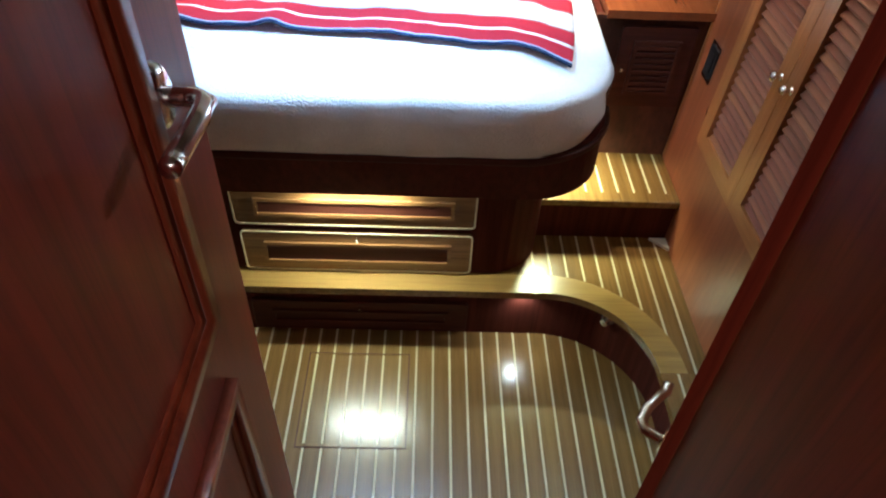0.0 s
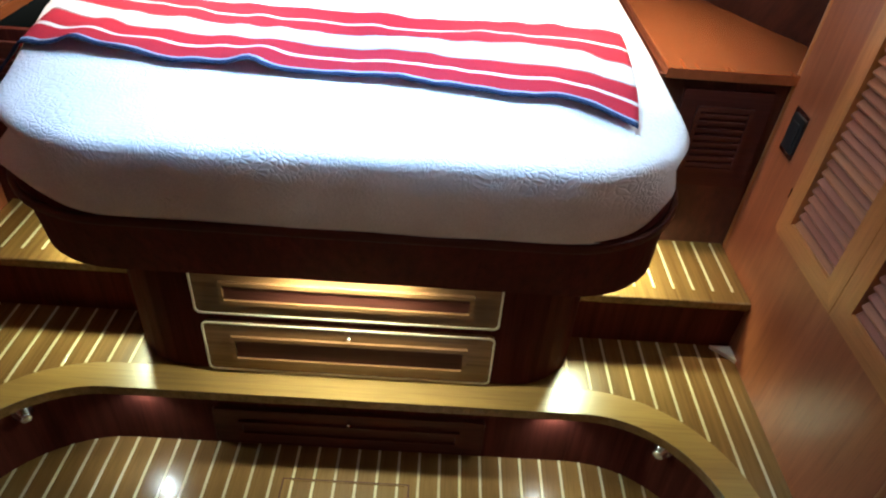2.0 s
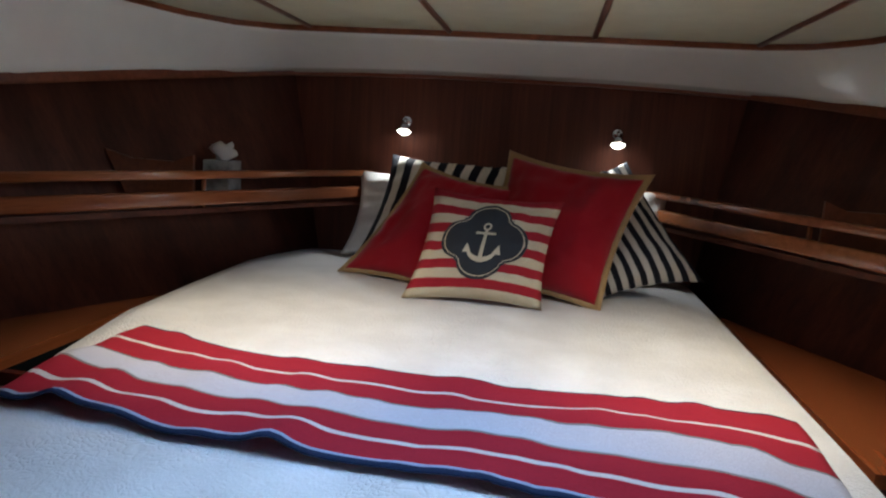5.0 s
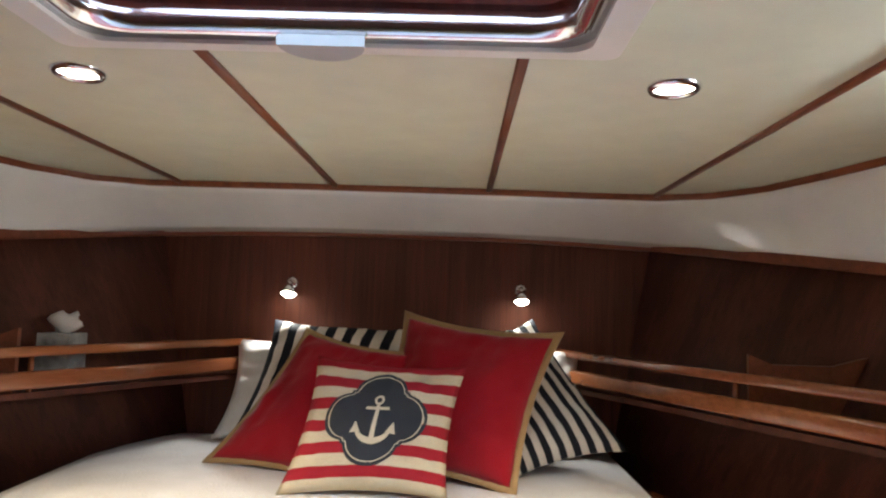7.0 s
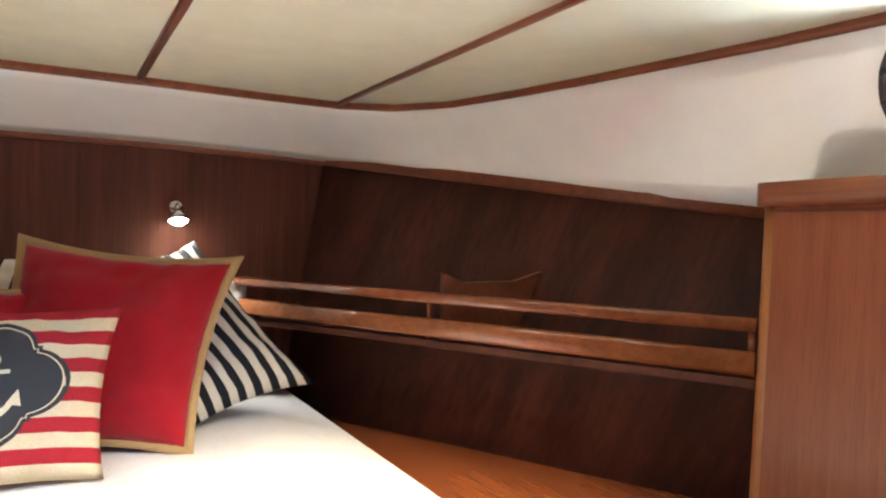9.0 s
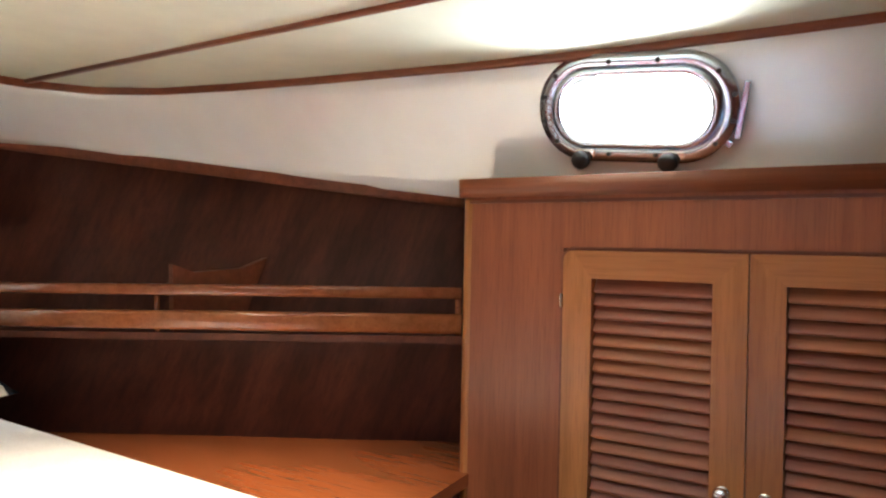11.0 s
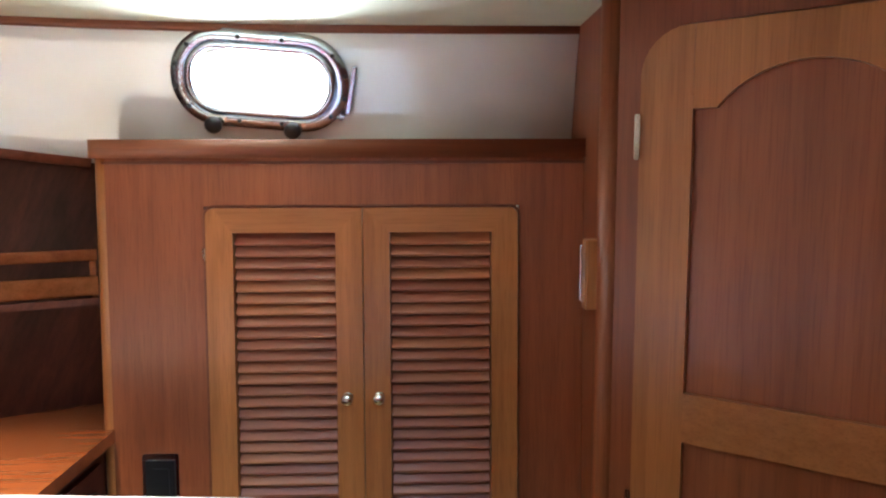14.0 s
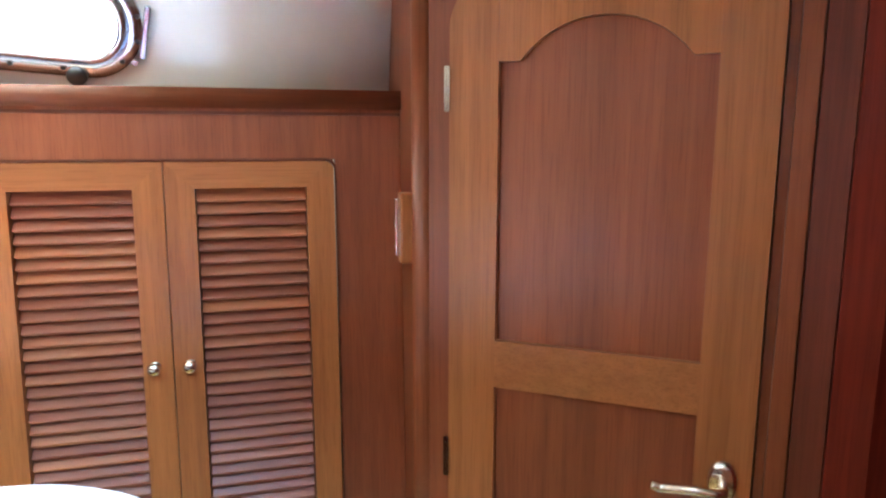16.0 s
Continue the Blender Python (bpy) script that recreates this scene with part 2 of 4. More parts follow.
def part(name, bm, material, parent=None, label="", smooth=False, local=False):
    """One mesh object from a bmesh in world metres, under a thing or a part."""
    base = Vector((0, 0, 0))
    p = parent
    while p is not None:
        base += p.location
        p = p.parent
    if parent is not None and not local:
        bmesh.ops.translate(bm, vec=-base, verts=bm.verts)
    bmesh.ops.recalc_face_normals(bm, faces=bm.faces)
    me = bpy.data.meshes.new(name)
    bm.to_mesh(me)
    bm.free()
    if smooth:
        me.polygons.foreach_set("use_smooth", [True] * len(me.polygons))
    me.materials.append(material)
    ob = new(name, me)
    if parent is not None:
        ob.parent = parent
    if label:
        ob["label"] = label
    return ob


def setting(name, bm, material, label="", category="", smooth=False):
    return tagged(part(name, bm, material, None, "", smooth), label, category, "", "structure")


def soften(bm, amount, segments=2):
    if amount > 0:
        es = [e for e in bm.edges if len(e.link_faces) == 2 and e.calc_face_angle(0) > 0.6]
        bmesh.ops.bevel(bm, geom=es, offset=amount, segments=segments, profile=0.5, affect="EDGES", clamp_overlap=True)
    return bm


def box(x0, x1, y0, y1, z0, z1, bevel=0.0, m=None):
    bm = bmesh.new()
    bmesh.ops.create_cube(bm, size=1)
    for v in bm.verts:
        v.co = (x0 + (v.co.x + 0.5) * (x1 - x0), y0 + (v.co.y + 0.5) * (y1 - y0), z0 + (v.co.z + 0.5) * (z1 - z0))
    soften(bm, bevel)
    if m is not None:
        bmesh.ops.transform(bm, matrix=m, verts=bm.verts)
    return bm


def prism(outline, z0, z1, bevel=0.0, m=None, segments=2):
    """Outline in x, y drawn up from z0 to z1."""
    bm = bmesh.new()
    a = [bm.verts.new((x, y, z0)) for x, y in outline]
    b = [bm.verts.new((x, y, z1)) for x, y in outline]
    bm.faces.new(a[::-1])
    bm.faces.new(b)
    for i in range(len(a)):
        j = (i + 1) % len(a)
        bm.faces.new((a[i], a[j], b[j], b[i]))
    soften(bm, bevel, segments)
    if m is not None:
        bmesh.ops.transform(bm, matrix=m, verts=bm.verts)
    return bm


def ringed(outer, inner, z0, z1, m=None, bevel=0.0):
    """A flat frame between two outlines of equal count, from z0 to z1."""
    bm = bmesh.new()
    rows = [[bm.verts.new((x, y, z)) for x, y in o] for o, z in ((outer, z0), (outer, z1), (inner, z1), (inner, z0))]
    n = len(outer)
    for k in range(4):
        a, b = rows[k], rows[(k + 1) % 4]
        for i in range(n):
            j = (i + 1) % n
            bm.faces.new((a[i], a[j], b[j], b[i]))
    soften(bm, bevel)
    if m is not None:
        bmesh.ops.transform(bm, matrix=m, verts=bm.verts)
    return bm


def rounded(x0, x1, y0, y1, r, n=6):
    pts = []
    for cx, cy, a0 in ((x1 - r, y1 - r, 0), (x0 + r, y1 - r, 90), (x0 + r, y0 + r, 180), (x1 - r, y0 + r, 270)):
        for k in range(n + 1):
            a = radians(a0 + 90 * k / n)
            pts.append((cx + r * math.cos(a), cy + r * math.sin(a)))
    return pts


def arc(cx, cy, r, a0, a1, n):
    return [(cx + r * math.cos(radians(a0 + (a1 - a0) * k / n)), cy + r * math.sin(radians(a0 + (a1 - a0) * k / n))) for k in range(n + 1)]


def lathe(profile, m=None, n=20):
    """Profile of (radius, height) turned round z."""
    bm = bmesh.new()
    rows = []
    for r, z in profile:
        if r < 1e-6:
            rows.append([bm.verts.new((0, 0, z))])
        else:
            rows.append([bm.verts.new((r * math.cos(2 * math.pi * k / n), r * math.sin(2 * math.pi * k / n), z)) for k in range(n)])
    for a, b in zip(rows, rows[1:]):
        for k in range(n):
            j = (k + 1) % n
            f = [a[k % len(a)], a[j % len(a)], b[j % len(b)], b[k % len(b)]]
            f = list(dict.fromkeys(f))
            if len(f) > 2:
                bm.faces.new(f)
    if m is not None:
        bmesh.ops.transform(bm, matrix=m, verts=bm.verts)
    return bm


def sweep(path, profile, closed=False, up=(0, 0, 1)):
    """Profile of (side, height) carried along a path of points."""
    bm = bmesh.new()
    pts = [Vector(p) for p in path]
    n = len(pts)
    rows = []
    for i, p in enumerate(pts):
        a = pts[(i - 1) % n] if closed or i else p
        b = pts[(i + 1) % n] if closed or i < n - 1 else p
        d = (b - a).normalized()
        s = d.cross(Vector(up)).normalized()
        h = s.cross(d).normalized()
        k = 1.0
        if (closed or 0 < i < n - 1) and (p - a).length > 1e-9 and (b - p).length > 1e-9:
            c = (p - a).normalized().dot(d)
            k = min(1 / max(c, 0.3), 2)
        rows.append([bm.verts.new(p + s * (u * k) + h * v) for u, v in profile])
    q = len(profile)
    for i in range(n if closed else n - 1):
        a, b = rows[i], rows[(i + 1) % n]
        for k in range(q):
            j = (k + 1) % q
            bm.faces.new((a[k], a[j], b[j], b[k]))
    if not closed:
        bm.faces.new(rows[0])
        bm.faces.new(rows[-1][::-1])
    return bm


def disc_profile(r, n=10, flat=1.0):
    return [(r * math.cos(2 * math.pi * k / n), r * flat * math.sin(2 * math.pi * k / n)) for k in range(n)]


def soft_rect(w, h, r, n=3):
    return rounded(-w / 2, w / 2, -h / 2, h / 2, r, n)


def loft(rings, cap=True):
    bm = bmesh.new()
    rows = [[bm.verts.new(p) for p in ring] for ring in rings]
    n = len(rings[0])
    for a, b in zip(rows, rows[1:]):
        for i in range(n):
            j = (i + 1) % n
            bm.faces.new((a[i], a[j], b[j], b[i]))
    if cap:
        bm.faces.new(rows[0][::-1])
        bm.faces.new(rows[-1])
    return bm


def joined(*bms):
    out = bmesh.new()
    for b in bms:
        me = bpy.data.meshes.new("t")
        b.to_mesh(me)
        out.from_mesh(me)
        b.free()
        bpy.data.meshes.remove(me)
    return out

# ---- structure ----
MID = -0.14
LOCK = 0.975                      # face of the louvred locker
LEAN, LOCK_X = 2.5, 0.985        # the locker's front leans outboard; its x at a height of 0.7
STEP1, STEP2, CEIL = 0.267, 0.451, 1.914


def face_x(z):
    return LOCK_X + math.tan(radians(LEAN)) * (z - 0.7)



def mir(x):
    return 2 * MID - x


# cabin sole below the planks
setting("floor", box(-1.32, 1.05, -0.02, 1.70, -0.06, -0.006), SOLE, "varnished teak sole under the striped planks", "floor")

# raised platform round the bed


def u_shape(gap, y1):
    """The platform's outline, its well widened by gap."""
    r = 0.32 + gap
    inner = [(mir(0.81 + gap), 0.05)] + arc(mir(0.49), 1.10, r, 180, 90, 14) + arc(0.49, 1.10, r, 90, 0, 14) + [(0.81 + gap, 0.05)]
    return [(mir(LOCK), 0.05)] + inner + [(LOCK, 0.05), (LOCK, y1), (mir(LOCK), y1)]


riser = setting("step_riser", prism(u_shape(0.045, 1.72), -0.02, STEP1 - 0.03), DARK, "curved dark mahogany riser below the striped platform", "step")
platform = setting("platform", prism(u_shape(0.0, 1.72), STEP1 - 0.03, STEP1, 0.008), SOLE, "raised varnished teak platform round the bed", "platform")
border = [(x, y) for x, y in u_shape(0.0, 1.5)[1:-3]]
border_in = [(x, y) for x, y in u_shape(0.085, 1.5)[1:-3]]
part("border", prism(border[1:-1] + border_in[1:-1][::-1], STEP1 - 0.001, STEP1 + 0.0012), BORDER, platform, "curved pale teak border board")

for side in (1, -1):
    a, b = sorted((0.40 if side > 0 else mir(0.40), LOCK if side > 0 else mir(LOCK)))
    st = setting("upper_step", box(a, b, 1.712, 2.0, STEP1 - 0.02, STEP2 - 0.03), DARK, "dark mahogany riser of the upper step beside the bed", "step")
    part("tread", box(a, b, 1.695, 2.0, STEP2 - 0.03, STEP2, 0.006), SOLE, st, "varnished teak tread")

# passage behind the camera and bulkheads
K1, K2 = (0.848, 0.920), (0.373, 0.266)
setting("passage_floor", box(-0.6, 0.5, -1.6, 0.1, 0.30, 0.38), SOLE, "teak floor of the passage", "floor")
setting("wall_passage_starboard", box(0.373, 0.48, -1.6, 0.264, 0, 2.3), LEAF, "red mahogany passage wall", "wall")
setting("wall_passage_port", box(-0.60, -0.54, -1.6, -0.24, 0, 2.3), LEAF, "red mahogany passage wall", "wall")
setting("wall_passage_end", box(-0.6, 0.47, -1.66, -1.6, 0, 2.3), LEAF, "red mahogany bulkhead closing the passage", "wall")
setting("ceiling_passage", box(-1.42, 1.36, -1.66, 0.44, 2.25, 2.3), CREAM, "cream passage headliner", "ceiling")
setting("wall_aft_port", box(-1.35, -0.185, -0.25, -0.21, 0, 2.3), TEAK, "teak bulkhead beside the entrance", "wall")
setting("wall_port", box(mir(LOCK) - 0.04, mir(LOCK), -0.21, 1.965, 0, 1.655), TEAK, "teak locker front on the other side of the cabin", "wall")
setting("wall_header", box(-1.42, 1.36, 0.42, 0.44, 1.914, 2.25), CREAM, "cream header where the cabin headliner begins", "wall")
setting("wall_port_upper", box(mir(1.2) - 0.03, mir(1.2), -0.21, 0.92, 1.6, 2.1), GEL, "white gelcoat hull side", "wall")

# bulkhead that faces the bow, above and beside the locker
setting("bulkhead", box(K1[0], 1.36, 0.86, 0.915, 0, 2.0), TEAK, "teak bulkhead beside the locker", "wall")
corner = setting("corner_post", lathe([(0, 0), (0.022, 0), (0.022, 2.02), (0, 2.02)], pose(K1[0] + 0.004, K1[1] - 0.014, 0)), TEAK, "rounded teak corner post", "post", True)

# slanting wall with the arched door; u along it from K1, w out of it
length = math.hypot(K2[0] - K1[0], K2[1] - K1[1])
ang = math.degrees(math.atan2(K2[1] - K1[1], K2[0] - K1[0]))
SLANT = pose(K1[0], K1[1], 0, 0, 0, ang) @ pose(0, 0, 0, 90, 0, 0)   # local x along, y up, -z into cabin
U0, U1, DTOP = 0.0755, 0.638, 1.845


def on_slant(outline, w0, w1, bevel=0.0):
    """Outline in (along, up), from w0 to w1 out into the cabin."""
    return prism(outline, w0, w1, bevel, SLANT)


def door_outline(grow=0.0, bottom=0.30):
    u0, u1, top = U0 - grow, U1 + grow, DTOP + grow
    r = 0.085 + grow
    return [(u0, bottom)] + [(u1, bottom)] + arc(u1 - r, top - r, r, 0, 90, 8) + arc(u0 + r, top - r, r, 90, 180, 8)


def wall_with_hole():
    bm = bmesh.new()
    hole = door_outline(0.004)
    # wall surface as strips round the opening
    sides = [[(0, 0), (U0 - 0.004, 0), (U0 - 0.004, 2.26), (0, 2.26)], [(U1 + 0.004, 0), (length, 0), (length, 2.26), (U1 + 0.004, 2.26)],
             [(U0 - 0.004, 0), (U1 + 0.004, 0), (U1 + 0.004, 0.296), (U0 - 0.004, 0.296)]]
    top = [p for p in hole[2:]] + [(U0 - 0.004, 2.26), (U1 + 0.004, 2.26)]
    return joined(*[on_slant(s, -0.05, 0.0) for s in sides + [top]])


setting("wall_slanting", wall_with_hole(), TEAK, "slanting teak wall that holds the arched door", "wall")
# unseen backing, added to block sky light through the door gap
setting("wall_behind_door", on_slant([(0.0, 0.0), (length, 0.0), (length, 2.26), (0.0, 2.26)], -0.08, -0.055), DARK, "added dark backing that stops light leaking round the door", "wall")
setting("door_trim", on_slant(rounded(U1 + 0.02, U1 + 0.05, 0.0, 2.02, 0.008, 2), 0.0, 0.012, 0.004), TEAK, "rounded teak casing beside the arched door", "trim")
setting("passage_trim", on_slant(rounded(U1 + 0.108, length, 0.0, 2.02, 0.01, 3), 0.0, 0.016, 0.006), LEAF, "red mahogany corner board of the passage", "trim")
setting("casing_trim", on_slant(rounded(U1 + 0.055, U1 + 0.106, 0.0, 2.02, 0.006, 3), 0.0, 0.009, 0.004), TRIM_Z, "dark mahogany casing board beside the arched door", "trim")

# ceiling, cove and hull sides
RIGHT = [(1.10, 0.86), (1.10, 1.25), (1.09, 1.66), (1.05, 1.98), (0.98, 2.37), (0.93, 2.60), (0.87, 2.80), (0.77, 2.93), (0.63, 2.985), (0.42, 2.985), (0.15, 2.975)]
RIM = RIGHT + [(mir(x), y) for x, y in RIGHT[::-1]]
LOW = [(1.18, 0.86, 1.615), (1.18, 1.3, 1.615), (1.185, 1.7, 1.615), (1.22, 2.08, 1.617), (1.10, 2.32, 1.650), (1.03, 2.53, 1.680), (0.95, 2.73, 1.709), (0.86, 2.95, 1.740), (0.70, 3.28, 1.788), (0.42, 3.285, 1.800), (0.15, 3.285, 1.806)]
LOWER = LOW + [(mir(x), y, z) for x, y, z in LOW[::-1]]
HX0, HX1, HY0, HY1 = -0.452, 0.205, 1.155, 1.803    # opening of the deck hatch


def ceiling_mesh():
    t = 0.03
    out = []
    a, b = 1.072, 1.10
    fore = [(a, HY1)] + [p for p in RIM if p[1] > HY1] + [(mir(a), HY1)]
    right = [(HX1, HY0), (b, HY0), (a, HY1), (HX1, HY1)]
    left = [(mir(b), HY0), (HX0, HY0), (HX0, HY1), (mir(a), HY1)]
    aft = [(mir(1.13), 0.42), (1.13, 0.42), (b, HY0), (mir(b), HY0)]
    return joined(*[prism(o, CEIL, CEIL + t) for o in (fore, aft, left, right)])


setting("ceiling", ceiling_mesh(), CREAM, "cream vinyl headliner in panels between mahogany strips", "ceiling")


def strip(name, path, w, h, mat, label, category="trim"):
    return setting(name, sweep(path, soft_rect(w, h, min(w, h) * 0.35)), mat, label, category, True)


for x in (-0.81, -0.335, 0.128, 0.625):
    y0 = 1.86 if HX0 - 0.1 < x < HX1 + 0.1 else 0.88
    strip("trim_ceiling", [(x, y0, CEIL - 0.002), (x, 2.975, CEIL - 0.002)], 0.017, 0.012, TRIM_Y, "narrow mahogany strip between headliner panels")
strip("trim_ceiling_edge", [(x, y, CEIL - 0.004) for x, y in RIM], 0.024, 0.026, TRIM_Y, "mahogany edge strip round the headliner")

bm = bmesh.new()
cols = []
for (x, y), (a, b, c) in zip(RIM, LOWER):
    col = []
    for k in range(7):
        f = k / 6
        bulge = 0.012 * math.sin(math.pi * f)
        dx, dy = a - x, b - y
        col.append(bm.verts.new((x + dx * f + bulge * (1 if x > MID else -1) * 0.5, y + dy * f + (bulge if y > 3 else 0), (CEIL + 0.002) * (1 - f) + c * f)))
    cols.append(col)
for a, b in zip(cols, cols[1:]):
    for k in range(6):
        bm.faces.new((a[k], b[k], b[k + 1], a[k + 1]))
cove = setting("wall_cove", bm, GEL, "glossy white gelcoat band below the headliner", "wall", True)
solid = cove.modifiers.new("thickness", "SOLIDIFY")
solid.thickness, solid.offset = 0.02, 0.0
strip("trim_cove", LOWER[3:-3], 0.03, 0.036, TRIM_X, "mahogany rail below the white band")

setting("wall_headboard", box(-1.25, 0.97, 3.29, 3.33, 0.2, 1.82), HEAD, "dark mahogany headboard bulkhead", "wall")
for side in (1, -1):
    f = (lambda x: x) if side > 0 else mir
    base = [(1.26, 1.90), (1.21, 2.0), (1.12, 2.19), (1.05, 2.32), (0.95, 2.52), (0.85, 2.72), (0.73, 2.95), (0.56, 3.30)]
    top = [(1.262, 1.965, 1.616), LOW[3], (1.165, 2.195, 1.634), LOW[4], LOW[5], LOW[6], LOW[7], LOW[8]]
    bm = bmesh.new()
    rows = []
    for (x, y), (a, b, c) in zip(base, top):
        rows.append([bm.verts.new((f(x), y, 0.98)), bm.verts.new((f((x + a) / 2 + 0.004), (y + b) / 2, (0.98 + c) / 2)), bm.verts.new((f(a), b, c))])
    for a, b in zip(rows, rows[1:]):
        bm.faces.new((a[0], b[0], b[1], a[1]))
        bm.faces.new((a[1], b[1], b[2], a[2]))
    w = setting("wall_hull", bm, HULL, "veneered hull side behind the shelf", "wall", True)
    so = w.modifiers.new("thickness", "SOLIDIFY")
    so.thickness, so.offset = 0.015, 0.0

# ---- deck hatch and portlight ----
hatch = thing("deck_hatch", "square deck hatch with steel rim and white frame in the headliner", "hatch", (-0.125, 1.496, CEIL))
part("frame", ringed(rounded(HX0 - 0.04, HX1 + 0.04, HY0 - 0.024, HY1 + 0.024, 0.02), rounded(HX0, HX1, HY0, HY1, 0.03), CEIL - 0.028, CEIL + 0.002, None, 0.004), FRAME_WHITE, hatch, "white moulded frame")
part("rim", ringed(rounded(HX0 - 0.002, HX1 + 0.002, HY0 - 0.002, HY1 + 0.002, 0.05), rounded(HX0 + 0.03, HX1 - 0.03, HY0 + 0.03, HY1 - 0.03, 0.05), CEIL - 0.022, CEIL + 0.02, None, 0.006), CHROME, hatch, "polished metal rim", True)
part("lining", ringed(rounded(HX0 + 0.012, HX1 - 0.012, HY0 + 0.012, HY1 - 0.012, 0.06), rounded(HX0 + 0.042, HX1 - 0.042, HY0 + 0.042, HY1 - 0.042, 0.06), CEIL + 0.02, CEIL + 0.12, None, 0.003), LEAF_EDGE, hatch, "red-brown coaming lining", True)
part("latch", prism(arc(-0.135, HY1 - 0.034, 0.055, 0, 180, 12) , CEIL - 0.04, CEIL - 0.026, 0.004), plain("grey_pull_tab", (0.42, 0.42, 0.41), 0.5), hatch, "rounded pale grey pull tab")
# the lid glows by itself, standing in for daylight through the acrylic
lid = part("lid", prism(rounded(HX0 - 0.02, HX1 + 0.02, HY0 - 0.02, HY1 + 0.02, 0.05), CEIL + 0.135, CEIL + 0.15), glow("hatch_acrylic_glow", (0.80, 0.88, 1.0), 3.0), hatch, "acrylic lid glowing in place of daylight")

PORT = look((1.131, 1.638, 1.801), (1.131 - 0.965, 1.638, 1.801 - 0.262), 4.5)
port = thing("porthole", "oval polished steel porthole with a bright clear pane", "porthole", (1.131, 1.638, 1.801))


def at_port(bm):
    bmesh.ops.transform(bm, matrix=PORT @ pose(0, 0, 0, 0, 180, 0), verts=bm.verts)
    return bm


def oval(w, h, n=10):
    return rounded(-w / 2, w / 2, -h / 2, h / 2, min(w, h) / 2 - 0.004, n)


part("frame", at_port(ringed(oval(0.398, 0.218), oval(0.326, 0.150), 0.0, 0.030, None, 0.006)), SATIN, port, "polished steel ring", True)
part("inner_ring", at_port(ringed(oval(0.334, 0.158), oval(0.306, 0.134), 0.004, 0.037, None, 0.004)), SATIN, port, "", True)
part("pane", at_port(prism(oval(0.314, 0.142), 0.013, 0.018)), SKYG, port, "glass pane full of daylight")
for k in range(12):
    a = 2 * math.pi * (k + 0.5) / 12
    x, y = 0.186 * math.cos(a), 0.096 * math.sin(a)
    if abs(x) > 0.11:
        x = math.copysign(0.11 + 0.085 * abs(math.cos(a)) ** 1.5, x)
    part("screw", at_port(lathe([(0, 0.034), (0.005, 0.034), (0.006, 0.028)], pose(x, y, 0), 8)), BLACK, port)
for x in (-0.105, 0.075):
    kn = part("clamp_knob", at_port(lathe([(0, 0.055), (0.014, 0.053), (0.02, 0.046), (0.02, 0.034), (0.01, 0.03), (0.006, 0.0)], pose(x, -0.105, 0), 14)), BLACK, port, "black clamp knob", True)
    part("lug", at_port(box(x - 0.014, x + 0.03, -0.102, -0.082, 0.0, 0.034, 0.005)), CHROME, port, "steel lug")
part("stay", at_port(joined(box(0.198, 0.210, -0.035, 0.075, 0.018, 0.030, 0.003, pose(0, 0, 0, 0, 0, -7)), box(0.175, 0.2, 0.025, 0.040, 0.016, 0.028, 0.003, pose(0, 0, 0, 0, 0, -30)))), SATIN, port, "folding steel stay")

for x in (-0.575, 0.375):
    dl = thing("downlight", "round chrome-rimmed recessed downlight, lit", "ceiling light", (x, 2.005, CEIL), "downlights in the headliner")
    part("rim", lathe([(0.031, -0.001), (0.032, -0.008), (0.037, -0.009), (0.042, -0.003), (0.042, 0.002)], pose(x, 2.005, CEIL), 28), CHROME, dl, "chrome ring", True)
    part("glass", lathe([(0, -0.006), (0.022, -0.006), (0.031, -0.002)], pose(x, 2.005, CEIL), 24), BULB, dl, "glowing glass", True)

for x in (-0.525, 0.258):
    rl = thing("reading_lamp", "small chrome reading lamp on the headboard, lit", "wall lamp", (x, 3.29, 1.61), "reading lamps on the headboard")
    part("mount", lathe([(0, 0.016), (0.018, 0.014), (0.021, 0.0)], pose(x, 3.29, 1.625, 90, 0, 0), 18), CHROME, rl, "", True)
    part("arm", sweep([(x, 3.280, 1.625), (x, 3.258, 1.630), (x, 3.248, 1.614)], disc_profile(0.006, 8), up=(1, 0, 0)), CHROME, rl, "", True)
    m = look((x, 3.248, 1.618), (x, 3.232, 1.57))
    hd = part("shade", lathe([(0, 0.0), (0.012, -0.002), (0.015, -0.012), (0.028, -0.034), (0.026, -0.033)], m, 20), CHROME, rl, "bell-shaped chrome shade", True)
    part("bulb", lathe([(0, -0.046), (0.014, -0.043), (0.025, -0.034), (0.0, -0.02)], m, 18), BULB, hd, "glowing bulb", True)

# ---- bed ----
base_outline = [(x, y) for x, y in arc(0.295, 1.695, 0.185, 0, -90, 8)] + [(x, y) for x, y in arc(mir(0.295), 1.695, 0.185, 270, 180, 8)] + [(mir(0.48), 3.28), (0.48, 3.28)]
bed = thing("island_bed", "island bed with dark mahogany fascia over a drawer base", "bed", (MID, 2.3, STEP1))
bbase = part("base", prism(base_outline, STEP1 - 0.005, 0.67), DARK, bed, "dark base with rounded corners")


